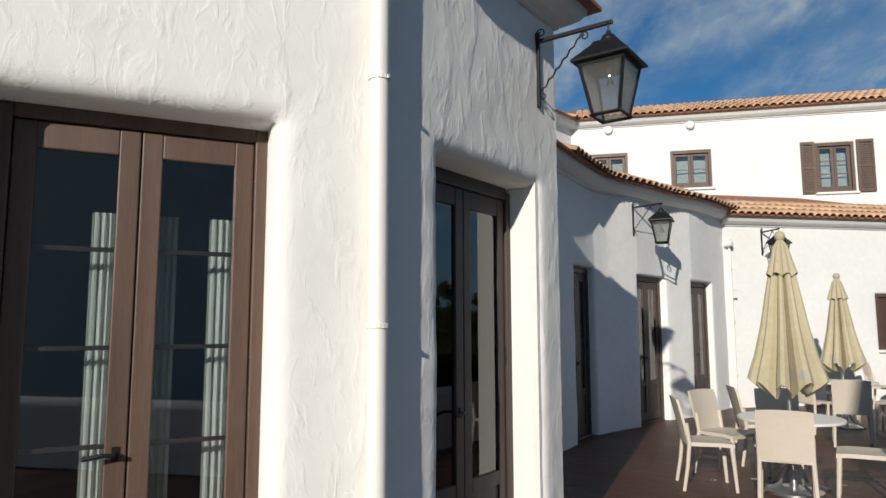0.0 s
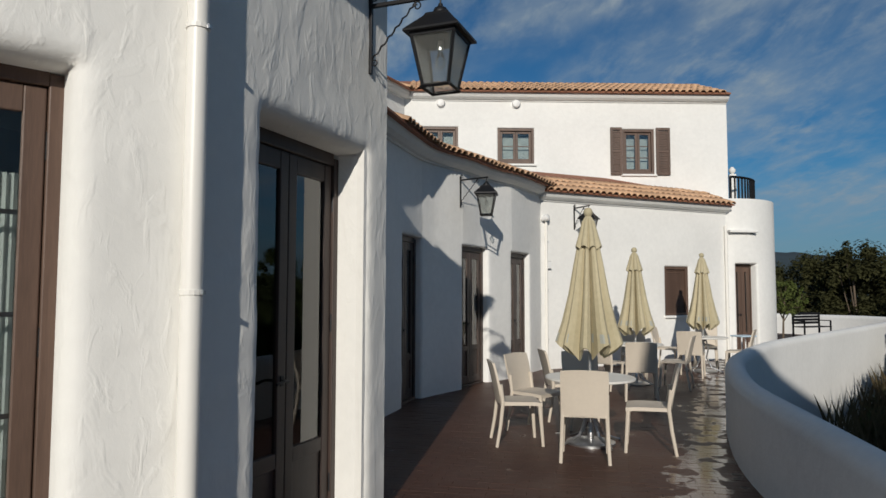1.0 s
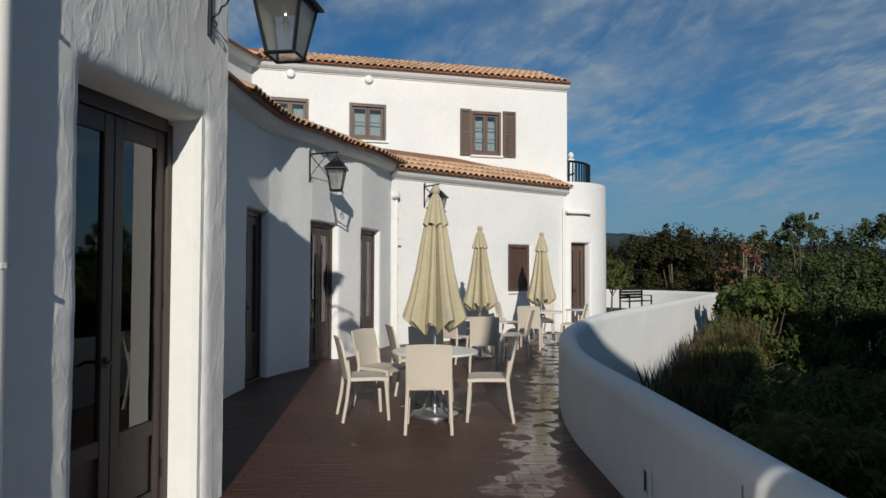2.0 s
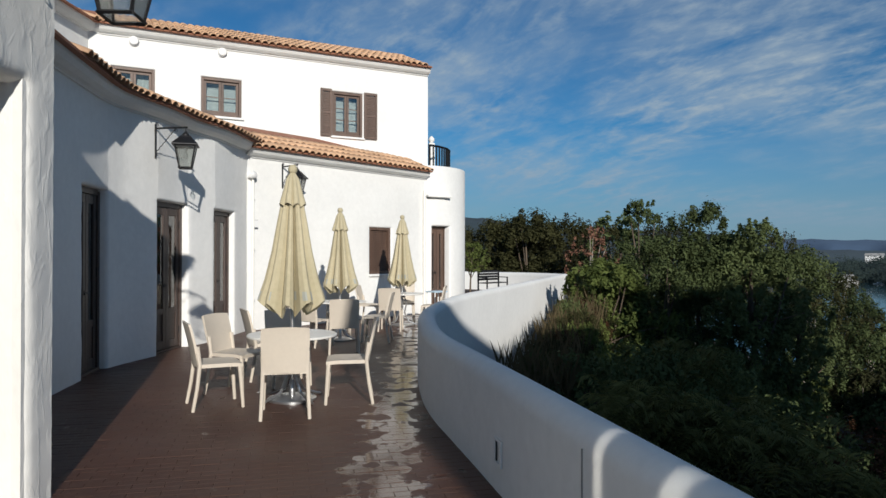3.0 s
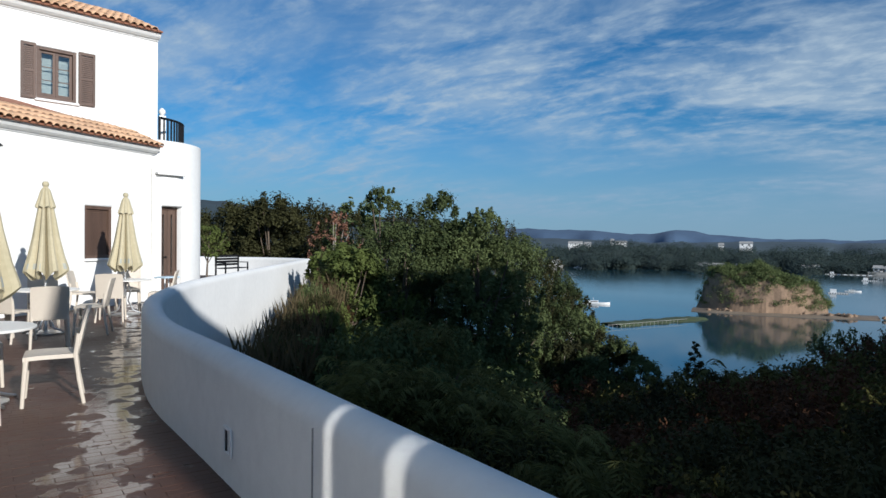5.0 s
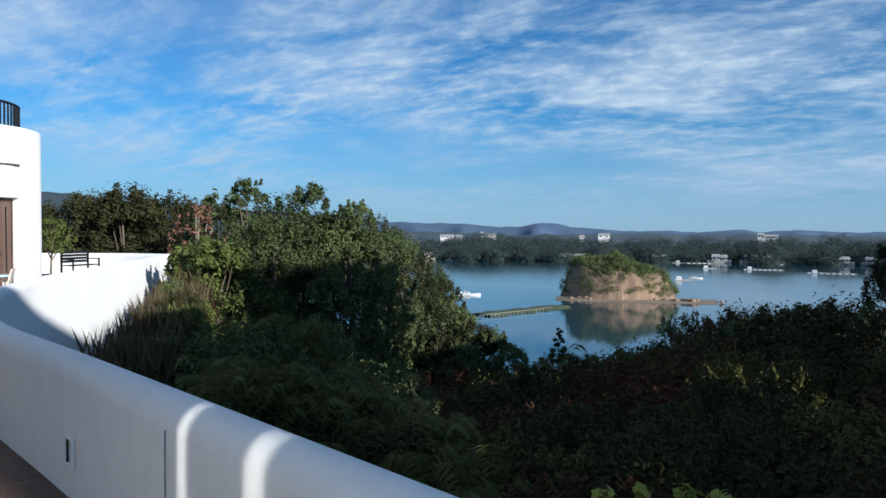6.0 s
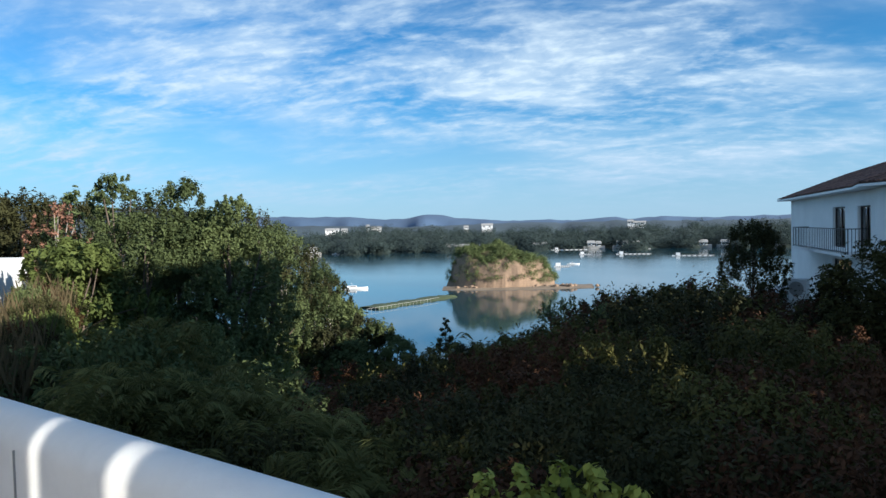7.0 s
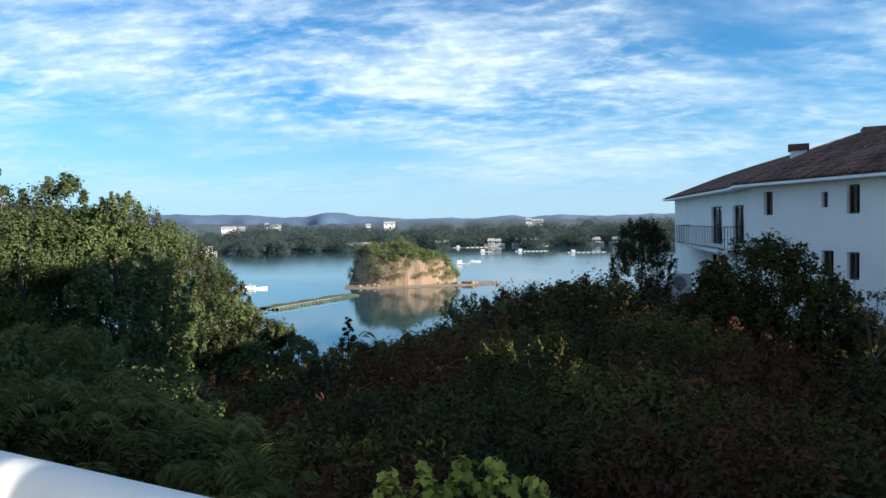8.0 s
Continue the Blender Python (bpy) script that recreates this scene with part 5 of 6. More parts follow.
tree_at(24.8, 28, 2.6, 6.0, 1.2, M_LEAFORANGE, 106, "thin half-bare tree with orange autumn leaves", n=27, count=2210, leaf=0.061, bark=M_PALEBARK, bare=0.3, tuft=0.8)
tree_at(24.9, 20, -0.6, 3.6, 1.15, M_LEAFLIME, 107, "fern-leaved light green tree by the parapet", n=30, count=6120, leaf=0.102, bare=0.2)
tree_at(26.5, 19, -1.2, 3.6, 1.3, M_LEAFLIME, 108, "light green shrubby tree in the sun", n=30, count=6120, leaf=0.075, bare=0.15)
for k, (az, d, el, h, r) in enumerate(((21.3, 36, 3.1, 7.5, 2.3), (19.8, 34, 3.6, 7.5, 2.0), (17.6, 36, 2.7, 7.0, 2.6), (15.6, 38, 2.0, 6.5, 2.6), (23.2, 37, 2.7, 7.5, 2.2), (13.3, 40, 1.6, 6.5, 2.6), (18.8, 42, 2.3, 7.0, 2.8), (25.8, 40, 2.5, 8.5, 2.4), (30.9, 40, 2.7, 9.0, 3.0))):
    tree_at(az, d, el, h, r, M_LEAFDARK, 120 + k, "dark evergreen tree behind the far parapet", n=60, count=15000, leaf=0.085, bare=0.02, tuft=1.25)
# the lit wooded spur that drops to the water
for k, (az, d, el, h, r) in enumerate(((38.4, 50, 1.7, 9, 3.2), (39.9, 50, 0.7, 9, 3.0), (41.3, 49, -0.3, 9, 2.8), (42.6, 47, -1.3, 9, 2.6), (43.6, 45, -2.2, 8.5, 2.2), (44.5, 42, -3.2, 8.5, 1.9), (45.3, 39, -4.3, 8, 1.6), (46.0, 36, -5.4, 8, 1.5), (46.8, 34, -6.4, 7.5, 1.4), (47.9, 32, -7.3, 7, 1.4), (49.3, 31, -8.0, 6.5, 1.4), (50.7, 30, -9.2, 6, 1.2), (41.6, 36, -2.6, 8, 2.3), (43.2, 34, -4.6, 7.5, 2.0), (41.8, 29, -6.0, 7, 1.9), (44.6, 29, -8.0, 6.5, 1.7), (46.6, 28, -9.2, 6, 1.4))):
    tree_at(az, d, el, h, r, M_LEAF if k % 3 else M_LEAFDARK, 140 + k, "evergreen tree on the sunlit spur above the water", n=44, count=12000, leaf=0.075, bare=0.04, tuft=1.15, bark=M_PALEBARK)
tree_at(40.4, 25, -8.3, 5.0, 1.2, M_LEAFLIME, 160, "light green tree in a patch of sun", n=27, count=4420, leaf=0.075, bare=0.15)
# dark trees towards the other house
tree_at(79.8, 44, -0.3, 6.2, 2.0, M_LEAFDARK, 161, "dark rounded evergreen tree near the house", n=80, count=18000, leaf=0.08, bare=0.02, tuft=1.1)
tree_at(89.2, 20, -2.2, 5.0, 1.9, M_LEAFSHADE, 162, "leafy evergreen tree in front of the house", n=64, count=20000, leaf=0.062, bare=0.03, tuft=1.2)
tree_at(86.1, 21, -4.8, 4.2, 1.5, M_LEAFDARK, 163, "dark evergreen tree in front of the house", n=44, count=13000, leaf=0.06, bare=0.03, tuft=1.2)
tree_at(92.6, 19, -4.9, 4.2, 1.5, M_LEAFSHADE, 164, "evergreen tree below the house wall", n=44, count=13000, leaf=0.06, bare=0.03, tuft=1.2)
tree_at(96.6, 17, -5.4, 3.4, 1.0, M_LEAFSHADE, 165, "thin twiggy shrubby tree near the house", n=30, count=5000, leaf=0.04, bare=0.02, tuft=0.8)
# a small conifer that stands up against the water
x, y = polar(54.9, 27)
con = base("conifer", pose(x, y, top_at(-7.8, 27) - 3.2), label="small dark conifer standing up against the water", category="tree")
part("trunk", tube([(0, 0, 0), (0, 0, 3.1)], 0.05, 6, taper=0.2), M_BARK, con)
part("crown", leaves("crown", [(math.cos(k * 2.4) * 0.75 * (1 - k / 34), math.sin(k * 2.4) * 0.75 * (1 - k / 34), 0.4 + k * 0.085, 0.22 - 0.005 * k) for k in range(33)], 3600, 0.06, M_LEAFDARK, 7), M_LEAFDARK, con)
# the bright leafy plant just beyond the parapet
for k, (az, d, el) in enumerate(((57.7, 3.7, -20.4), (60.9, 3.75, -19.9), (64.2, 3.7, -19.4), (67.3, 3.75, -19.6), (70.7, 3.7, -21.0))):
    x, y = polar(az, d)
    pl = base("leafy_plant", pose(x, y, top_at(el, d) - 0.9), label="yellow-green broad-leaved plant beside the parapet", category="plant", group="yellow-green plants")
    part("stem", tube([(0, 0, -0.4), (0.02, 0.01, 0.4), (0, 0, 0.85)], 0.012, 6), M_BARK, pl)
    part("foliage", leaves("foliage", [(0, 0, 0.83, 0.05), (0.06, 0.03, 0.78, 0.06), (-0.05, -0.03, 0.77, 0.06), (0.02, -0.07, 0.69, 0.07), (-0.04, 0.06, 0.66, 0.07)], 110, 0.030, M_LEAFYELLOW, 200 + k, 0.3, 1.9), M_LEAFYELLOW, pl)

# a young tree and an iron bench on the far terrace
tree(6.6, 24.0, 0.0, 1.9, 0.75, M_LEAFLIME, 170, "small green tree on the far terrace", n=23, count=2550, leaf=0.048, bare=0.35)
tree(5.7, 24.6, 0.0, 1.6, 0.6, M_LEAF, 171, "small evergreen tree on the far terrace", n=20, count=2040, leaf=0.048, bare=0.3)
bench = base("garden_bench", pose(7.6, 24.3, 0, 0, 0, 35), label="black iron garden bench on the far terrace", category="bench")
part("seat", boxes(*[(-0.65, 0.65, -0.22 + 0.11 * i, -0.13 + 0.11 * i, 0.40, 0.43) for i in range(4)]), M_IRON, bench)
part("backrest", boxes(*[(-0.65, 0.65, 0.22, 0.25, 0.50 + 0.1 * i, 0.58 + 0.1 * i) for i in range(4)]), M_IRON, bench)
for sx in (-0.62, 0.62):
    part("leg", boxes((sx - 0.02, sx + 0.02, -0.22, -0.18, 0, 0.62), (sx - 0.02, sx + 0.02, 0.2, 0.25, 0, 0.88), (sx - 0.02, sx + 0.02, -0.22, 0.25, 0.60, 0.63)), M_IRON, bench)

# ---- the house across the slope ----
HX = (0.44, -0.08)
HOUSE = Line([(53.89, 7.03), (36.38, 1.38), (33.59, 1.03), (23.15, -8.0)])
house = base("house", label="white two-storey house with a brown tiled roof", category="house")
HZ0, HZ1 = -4.5, 2.78


def house_cell(az0, az1, e0, e1):
    s0, s1 = on_line(HOUSE, az0, HX), on_line(HOUSE, az1, HX)
    p = HOUSE.place((s0 + s1) / 2)
    d = math.hypot(p.x - HX[0], p.y - HX[1])
    return min(s0, s1), max(s0, s1), 1.46 + d * math.tan(radians(e0)), 1.46 + d * math.tan(radians(e1))


CELLS = [house_cell(85.14, 85.92, -2.2, 0.78), house_cell(86.70, 87.51, -2.2, 0.83), house_cell(88.95, 89.53, 0.0, 1.8), house_cell(92.82, 93.22, 0.49, 1.64), house_cell(94.44, 95.25, -0.02, 2.11), house_cell(92.82, 93.59, -4.7, -2.74), house_cell(94.45, 95.23, -4.91, -2.86), house_cell(85.1, 86.3, -4.4, -3.1)]
hw = wall("wall", HOUSE, HZ0, HZ1, CELLS, M_PLASTER, 0.8, 0.3, 0.02, 0.0)
for key in ("kind", "category", "label"):
    if key in hw:
        del hw[key]
hw.parent = house
for c in CELLS:
    m, w = opening_frame(HOUSE, c[0], c[1], 0.16)
    win = part("window", boxes((-0.02, 0.07, -0.02, 0.05, c[2], c[3]), (w - 0.07, w + 0.02, -0.02, 0.05, c[2], c[3]), (0.07, w - 0.07, -0.02, 0.05, c[3] - 0.07, c[3]), (0.07, w - 0.07, -0.02, 0.05, c[2], c[2] + 0.07), (w / 2 - 0.04, w / 2 + 0.04, -0.025, 0.05, c[2] + 0.07, c[3] - 0.07)), M_DARKWOOD, house, "dark-framed house window")
    win.matrix_world = m
    pn = part("pane", boxes((0.06, w - 0.06, 0.02, 0.026, c[2] + 0.05, c[3] - 0.05)), M_GLASS, win)
    # dark backing sheet, not cloth: it stands for the unlit room behind
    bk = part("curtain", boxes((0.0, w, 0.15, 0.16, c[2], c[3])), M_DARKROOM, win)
ends = [(53.89, 7.03), (57.47, 2.2), (36.24, -13.18), (23.15, -8.0)]
for a, b in zip(ends[::-1], ends[::-1][1:]):
    q = wall("wall", Line([a, b]), HZ0, HZ1, [], M_PLASTER, 2.0, 0.3)
    for key in ("kind", "category", "label"):
        if key in q:
            del q[key]
    q.parent = house
# eave board and roof: a low hip with a ridge
bm = bmesh.new()
ev = [(54.77, 8.05), (36.27, 2.18), (33.28, 1.77), (22.54, -7.62), (35.86, -14.18), (58.48, 1.81)]
inn = [(51.45, 3.29, 4.3), (40.53, -1.3, 4.75), (35.57, -3.39, 5.0), (27.96, -8.92, 5.1)]
E_ = [bm.verts.new((x, y, HZ1 + 0.05)) for x, y in ev]
I_ = [bm.verts.new(v) for v in inn]
for q in ((E_[0], E_[1], I_[1], I_[0]), (E_[1], E_[2], I_[2], I_[1]), (E_[2], E_[3], I_[3], I_[2]), (E_[3], E_[4], I_[3]), (E_[4], E_[5], I_[0], I_[1], I_[2], I_[3]), (E_[5], E_[0], I_[0])):
    bm.faces.new(q)
bmesh.ops.triangulate(bm, faces=bm.faces[:])
bmesh.ops.recalc_face_normals(bm, faces=bm.faces)
hr = part("roof", bm, M_TILEDARK, house, "dark brown tiled roof, its tiles varied in tone")
part("eave_board", sweep([(x, y, HZ1) for x, y in ev[:4]], [(-0.9, -0.05), (0.02, -0.05), (0.02, 0.06), (-0.9, 0.02)], "eave_board", M_WHITE, True, False), M_WHITE, hr)
# barrel tiles of the slopes that face the terrace
verts, faces = [], []
rnd = random.Random(9)
for (i0, i1) in ((0, 1), (1, 2), (2, 3)):
    a, b = Vector((*ev[i0], HZ1 + 0.07)), Vector((*ev[i1], HZ1 + 0.07))
    c, d = Vector(inn[i1]), Vector(inn[i0])
    cols = int((b - a).length / 0.26)
    for i in range(cols):
        lo, hi = a.lerp(b, (i + 0.5) / cols), d.lerp(c, (i + 0.5) / cols)
        nrow = int((hi - lo).length / 0.42)
        along = (b - a).normalized()
        up = (hi - lo).normalized()
        out = along.cross(up)
        if out.z < 0:
            out = -out
        for j in range(nrow):
            p0, p1 = lo + (hi - lo) * (j / nrow), lo + (hi - lo) * ((j + 1.08) / nrow)
            k = len(verts)
            for p, l_ in ((p0, 0.045), (p1, 0.015)):
                for u, v in ((-0.105, 0.0), (-0.06, 0.065), (0.0, 0.085), (0.06, 0.065), (0.105, 0.0)):
                    verts.append(p + along * u + out * (v + l_ + rnd.uniform(-0.006, 0.006)))
            for q in range(4):
                faces.append((k + q, k + q + 1, k + 6 + q, k + 5 + q))
            faces.append((k, k + 1, k + 2, k + 3, k + 4))
tl = part("roof_tiles", mesh_of("roof_tiles", verts, faces, M_TILEDARK), M_TILEDARK, hr)
tl["kind"] = "stuff"
for x, y, z in ((37.4, -0.92, 4.36), (34.74, -3.75, 4.65)):
    ch = part("chimney", boxes((x - 0.45, x + 0.45, y - 0.35, y + 0.35, z - 0.6, z + 0.2)), M_PLASTER, house, "short white chimney", bevel=0.02)
    part("chimney_cap", boxes((x - 0.55, x + 0.55, y - 0.45, y + 0.45, z + 0.2, z + 0.5)), M_TILEDARK, ch)
# balcony
b0, b1, bz0, bz1 = house_cell(83.6, 87.5, -2.34, -0.71)
m, w = opening_frame(HOUSE, b0, b1, 0.0)
bal = part("balcony", boxes((0, w, -0.95, 0, bz0 - 0.16, bz0)), M_PLASTER, house, "shallow balcony with a dark metal railing")
bal.matrix_world = m
part("handrail", boxes((0, w, -0.94, -0.90, bz1 - 0.04, bz1), (0, 0.04, -0.9, 0, bz1 - 0.04, bz1), (w - 0.04, w, -0.9, 0, bz1 - 0.04, bz1), (0, w, -0.935, -0.905, bz0 + 0.06, bz0 + 0.1)), M_IRON, bal)
for i in range(33):
    x = 0.02 + (w - 0.04) * i / 32
    part("baluster", boxes((x - 0.012, x + 0.012, -0.93, -0.91, bz0, bz1 - 0.04)), M_IRON, bal)
for sx in (0.02, w - 0.02):
    for i in range(6):
        y = -0.9 + 0.15 * i
        part("baluster", boxes((sx - 0.012, sx + 0.012, y - 0.012, y + 0.012, bz0, bz1 - 0.04)), M_IRON, bal)
# outdoor unit
x, y = polar(82.9, 46)
ac = base("outdoor_unit", pose(x, y, -3.55, 0, 0, 75), label="white air-conditioning outdoor unit beside the house", category="machine")
part("casing", boxes((-0.55, 0.55, -0.3, 0.3, 0, 1.35)), M_WHITE, ac, bevel=0.03)
part("grille", lathe([(0.42, 0.0), (0.44, 0.02), (0.38, 0.03)], 20, m=pose(0, 0.3, 0.75, -90)), M_CONCRETE, ac)
slab("yard", [(x - 5, y - 6), (x + 8, y - 9), (x + 10, y + 3), (x - 2, y + 3)], -4.5, -3.55, M_CONCRETE, "paved yard beside the house")

# ---- the bay: island, boats, far shores ----
def sea_at(az, el):
    d = (1.455 - SEA) / math.tan(radians(-el))
    return polar(az, d), d


(ix, iy), _ = sea_at(59.75, -5.2)
out_v, side_v = Vector((math.sin(radians(60)), math.cos(radians(60)), 0)), Vector((math.cos(radians(60)), -math.sin(radians(60)), 0))
verts, faces = [], []
NU, NV = 110, 20


def isle(u, v):
    """u round the island, v from the water's edge to the middle."""
    a = 2 * math.pi * u
    rx = 23.0 * (1 + 0.10 * noise.noise((math.cos(a) * 1.3, math.sin(a) * 1.3, 3)))
    ry = 13 * (1 + 0.12 * noise.noise((math.cos(a) * 1.5, math.sin(a) * 1.5, 8)))
    k = 1 - v ** 1.0
    steep = 1 - (1 - min(1, v * 4.2)) ** 2.4
    left = 1.0 + 0.16 * math.cos(a + 2.9)
    top = (10.6 + 3.0 * math.sin(min(1, v) * 1.5)) * left
    rx *= 1 + 0.05 * noise.noise((math.cos(a) * 5, math.sin(a) * 5, v * 9))
    ry *= 1 + 0.05 * noise.noise((math.cos(a) * 6, math.sin(a) * 6, v * 9 + 3))
    rx *= 1 + 0.035 * math.sin(v * 60 + 3 * noise.noise((a, v * 4, 1))) * (v < 0.3)
    rx *= 1 + 0.07 * noise.noise((0.3, a * 0.4, v * 17))
    top *= 1 + 0.22 * noise.noise((math.cos(a) * k * 2.3 + 5, math.sin(a) * k * 2.3, 2.7))
    z = top * steep + 2.6 * noise.noise((math.cos(a) * 3 * k, math.sin(a) * 3 * k, v * 5))
    q = side_v * (rx * k * math.cos(a)) + out_v * (ry * k * math.sin(a))
    return Vector((ix, iy, SEA)) + q + Vector((0, 0, max(0.3, z) if v > 0 else -1))


for j in range(NV):
    for i in range(NU):
        verts.append(isle(i / NU, j / (NV - 1) * 0.98))
for j in range(NV - 1):
    for i in range(NU):
        k = (i + 1) % NU
        faces.append((j * NU + i, j * NU + k, (j + 1) * NU + k, (j + 1) * NU + i))
island = base("island", label="small rocky island with ochre cliffs and a wooded top", category="island")
part("rock", mesh_of("rock", verts, faces, M_ROCK, False), M_ROCK, island)
g = random.Random(21)
cl = []
for k in range(2400):
    v = 0.03 + 0.95 * g.random() ** 1.7
    u = g.random()
    if v < 0.17 and 0.40 < u < 0.92 and g.random() < 0.6:
        continue
    p = isle(u, v)
    cl.append((p.x, p.y, p.z + g.uniform(0.0, 2.2) - (0.8 if v < 0.25 else 0), g.uniform(0.7, 1.9)))
wood = part("woodland", leaves("woodland", cl, 110000, 0.27, M_LEAF, 31), M_LEAF, island, "scrubby green trees on the island")
wood["kind"] = "stuff"
verts, faces = [], []
n = 60
for i in range(n + 1):
    t = i / n
    u = -24 + 62 * t
    wdt = 3.5 + 2.5 * math.sin(t * 3.1) + 1.2 * noise.noise((t * 9, 0, 0))
    c0 = Vector((ix, iy, SEA)) + side_v * u - out_v * (10.5 + 2 * math.sin(t * 4))
    for o, z in ((-wdt, -0.1), (-wdt * 0.5, 0.5), (wdt, 0.9), (wdt * 2, -0.1)):
        verts.append(c0 - out_v * -o + Vector((0, 0, z + 0.2 * noise.noise((u * 0.3, o, 0)))))
for i in range(n):
    for j in range(3):
        faces.append((i * 4 + j, (i + 1) * 4 + j, (i + 1) * 4 + j + 1, i * 4 + j + 1))
part("shingle_bar", mesh_of("shingle_bar", verts, faces, M_BEACH, True), M_BEACH, island, "brown tidal bar along the island")
for k in range(26):
    u = g.uniform(20, 40) if k < 10 else g.uniform(-20, 20)
    p = Vector((ix, iy, SEA)) + side_v * u - out_v * g.uniform(9, 13)
    bm = bmesh.new()
    bmesh.ops.create_icosphere(bm, subdivisions=1, radius=1)
    r = g.uniform(0.4, 1.5)
    for v in bm.verts:
        v.co = p + Vector((v.co.x * r * 1.4, v.co.y * r, v.co.z * r * 0.8 + 0.7)) * (1 + 0.0) + Vector((0, 0, 0.2 * noise.noise(v.co * 3)))
    part("boulder", bm, M_ROCK, island)

# a low weir of stakes and weed
(ax, ay), _ = sea_at(48.4, -6.85)
(bx, by), _ = sea_at(55.2, -6.0)
A, B = Vector((ax, ay, SEA)), Vector((bx, by, SEA))
d = (B - A).normalized()
nrm = Vector((d.y, -d.x, 0))
weir = base("tidal_weir", label="low green weir with a row of pale stakes", category="weir")
M_WEED = mat("weed", (0.065, 0.085, 0.035), 0.8, vary=0.5, scale=0.6, bump=0.5, bump_scale=2)
L = (B - A).length
verts, faces = [], []
for i in range(41):
    t = i / 40
    p = A + d * (L * t)
    wd = 5.0 + 3.2 * noise.noise((t * 9, 2, 0))
    for o, z in ((-wd, -0.2), (-wd * 0.7, 0.5), (wd * 0.7, 0.7), (wd, -0.2)):
        verts.append(p + nrm * o + Vector((0, 0, z + 0.25 * noise.noise((t * 30, o, 1)))))
for i in range(40):
    for j in range(3):
        faces.append((i * 4 + j, i * 4 + j + 1, (i + 1) * 4 + j + 1, (i + 1) * 4 + j))
part("bank", mesh_of("bank", verts, faces, M_WEED, True), M_WEED, weir)
for i in range(18):
    p = A - d * 6 + d * ((L * 0.75) * i / 17) - nrm * -5.2
    part("stake", tube([p - Vector((0, 0, 0.5)), p + Vector((0.1, 0, 0.9))], 0.045, 5), M_CONCRETE, weir)
part("rail", tube([A - d * 6 + nrm * 5.2 + Vector((0, 0, 0.9)), A + d * (L * 0.72) + nrm * 5.2 + Vector((0, 0, 1.0))], 0.05, 5), M_CONCRETE, weir)


def boat(az, el, length, yaw, label, cabin=True):
    (x, y), _ = sea_at(az, el)
    thing = base("boat", pose(x, y, SEA, 0, 0, yaw), label=label, category="boat")
    bm = bmesh.new()
    rows = []
    w = length * 0.13
    for i in range(11):
        t = i / 10
        k = math.sin(min(1, (1 - t) * 1.9) * math.pi / 2) ** 0.8
        sh = 0.16 + 0.10 * t * t
        rows.append([bm.verts.new((length * (t - 0.5), sy * w * k * b, z)) for sy, b, z in ((-1, 0.7, -0.1), (-1, 1, length * sh * 0.32), (1, 1, length * sh * 0.32), (1, 0.7, -0.1))])
    for a, b in zip(rows, rows[1:]):
        for j in range(3):
            bm.faces.new((a[j], a[j + 1], b[j + 1], b[j]))
    bm.faces.new(rows[0])
    bmesh.ops.remove_doubles(bm, verts=bm.verts, dist=0.01)
    bmesh.ops.recalc_face_normals(bm, faces=bm.faces)
    part("hull", bm, M_WHITE, thing)
    h = length * 0.055
    if cabin:
        cb = part("cabin", boxes((-length * 0.28, length * 0.08, -w * 0.6, w * 0.6, h, h + length * 0.075)), M_WHITE, thing, bevel=0.1)
        part("cabin_window", boxes((-length * 0.2, length * 0.06, -w * 0.62, w * 0.62, h + length * 0.03, h + length * 0.06)), M_IRON, cb)
        part("mast", tube([(-length * 0.1, 0, h + length * 0.1), (-length * 0.1, 0, h + length * 0.18)], 0.05, 5), M_WHITE, thing)
    return thing


boat(47.24, -5.15, 11.5, -50, "white motor boat with a low cabin on the bay")
boat(65.9, -3.42, 8, -60, "small white work boat moored behind the island")
boat(45.9, -2.15, 12, -40, "white boat moored off the wooded point")


def raft(az0, az1, el, label):
    (x0, y0), _ = sea_at(az0, el)
    (x1, y1), _ = sea_at(az1, el)
    a, b = Vector((x0, y0, 0)), Vector((x1, y1, 0))
    ln = (b - a).length
    yaw = math.degrees(math.atan2((b - a).y, (b - a).x))
    thing = base("fish_raft", pose(x0, y0, SEA, 0, 0, yaw), label=label, category="raft", group="rafts and piers in the bay")
    part("deck", boxes((0, ln, -2, 2, 0.2, 0.5)), M_CONCRETE, thing)
    for i in range(8):
        part("float", boxes((ln * i / 8 + 0.2, ln * (i + 0.6) / 8, -2.4, 2.4, -0.2, 0.4)), M_WHITE, thing)
    part("hut", boxes((ln * 0.1, ln * 0.1 + 3, -1.5, 1.5, 0.5, 2.3)), M_WHITE, thing)


for a0, a1, el in ((64.3, 65.6, -3.6), (64.1, 67.2, -2.2), (66.4, 67.4, -2.6), (69.4, 72.2, -2.62), (73.8, 77.0, -2.78), (70.6, 72.2, -2.2)):
    raft(a0, a1, el, "long pale floating raft on the bay")

# no haze is modelled: the hills carry it in bluish base colours
M_FARHILL = mat("hazy_far_hills", (0.062, 0.11, 0.185), 0.95, vary=0.2, scale=0.004)
M_MIDHILL = mat("hazy_wooded_hill", (0.03, 0.05, 0.06), 0.95, vary=0.35, scale=0.02, bump=0.4, bump_scale=0.05)
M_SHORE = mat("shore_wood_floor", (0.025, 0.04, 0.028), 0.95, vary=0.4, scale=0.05)


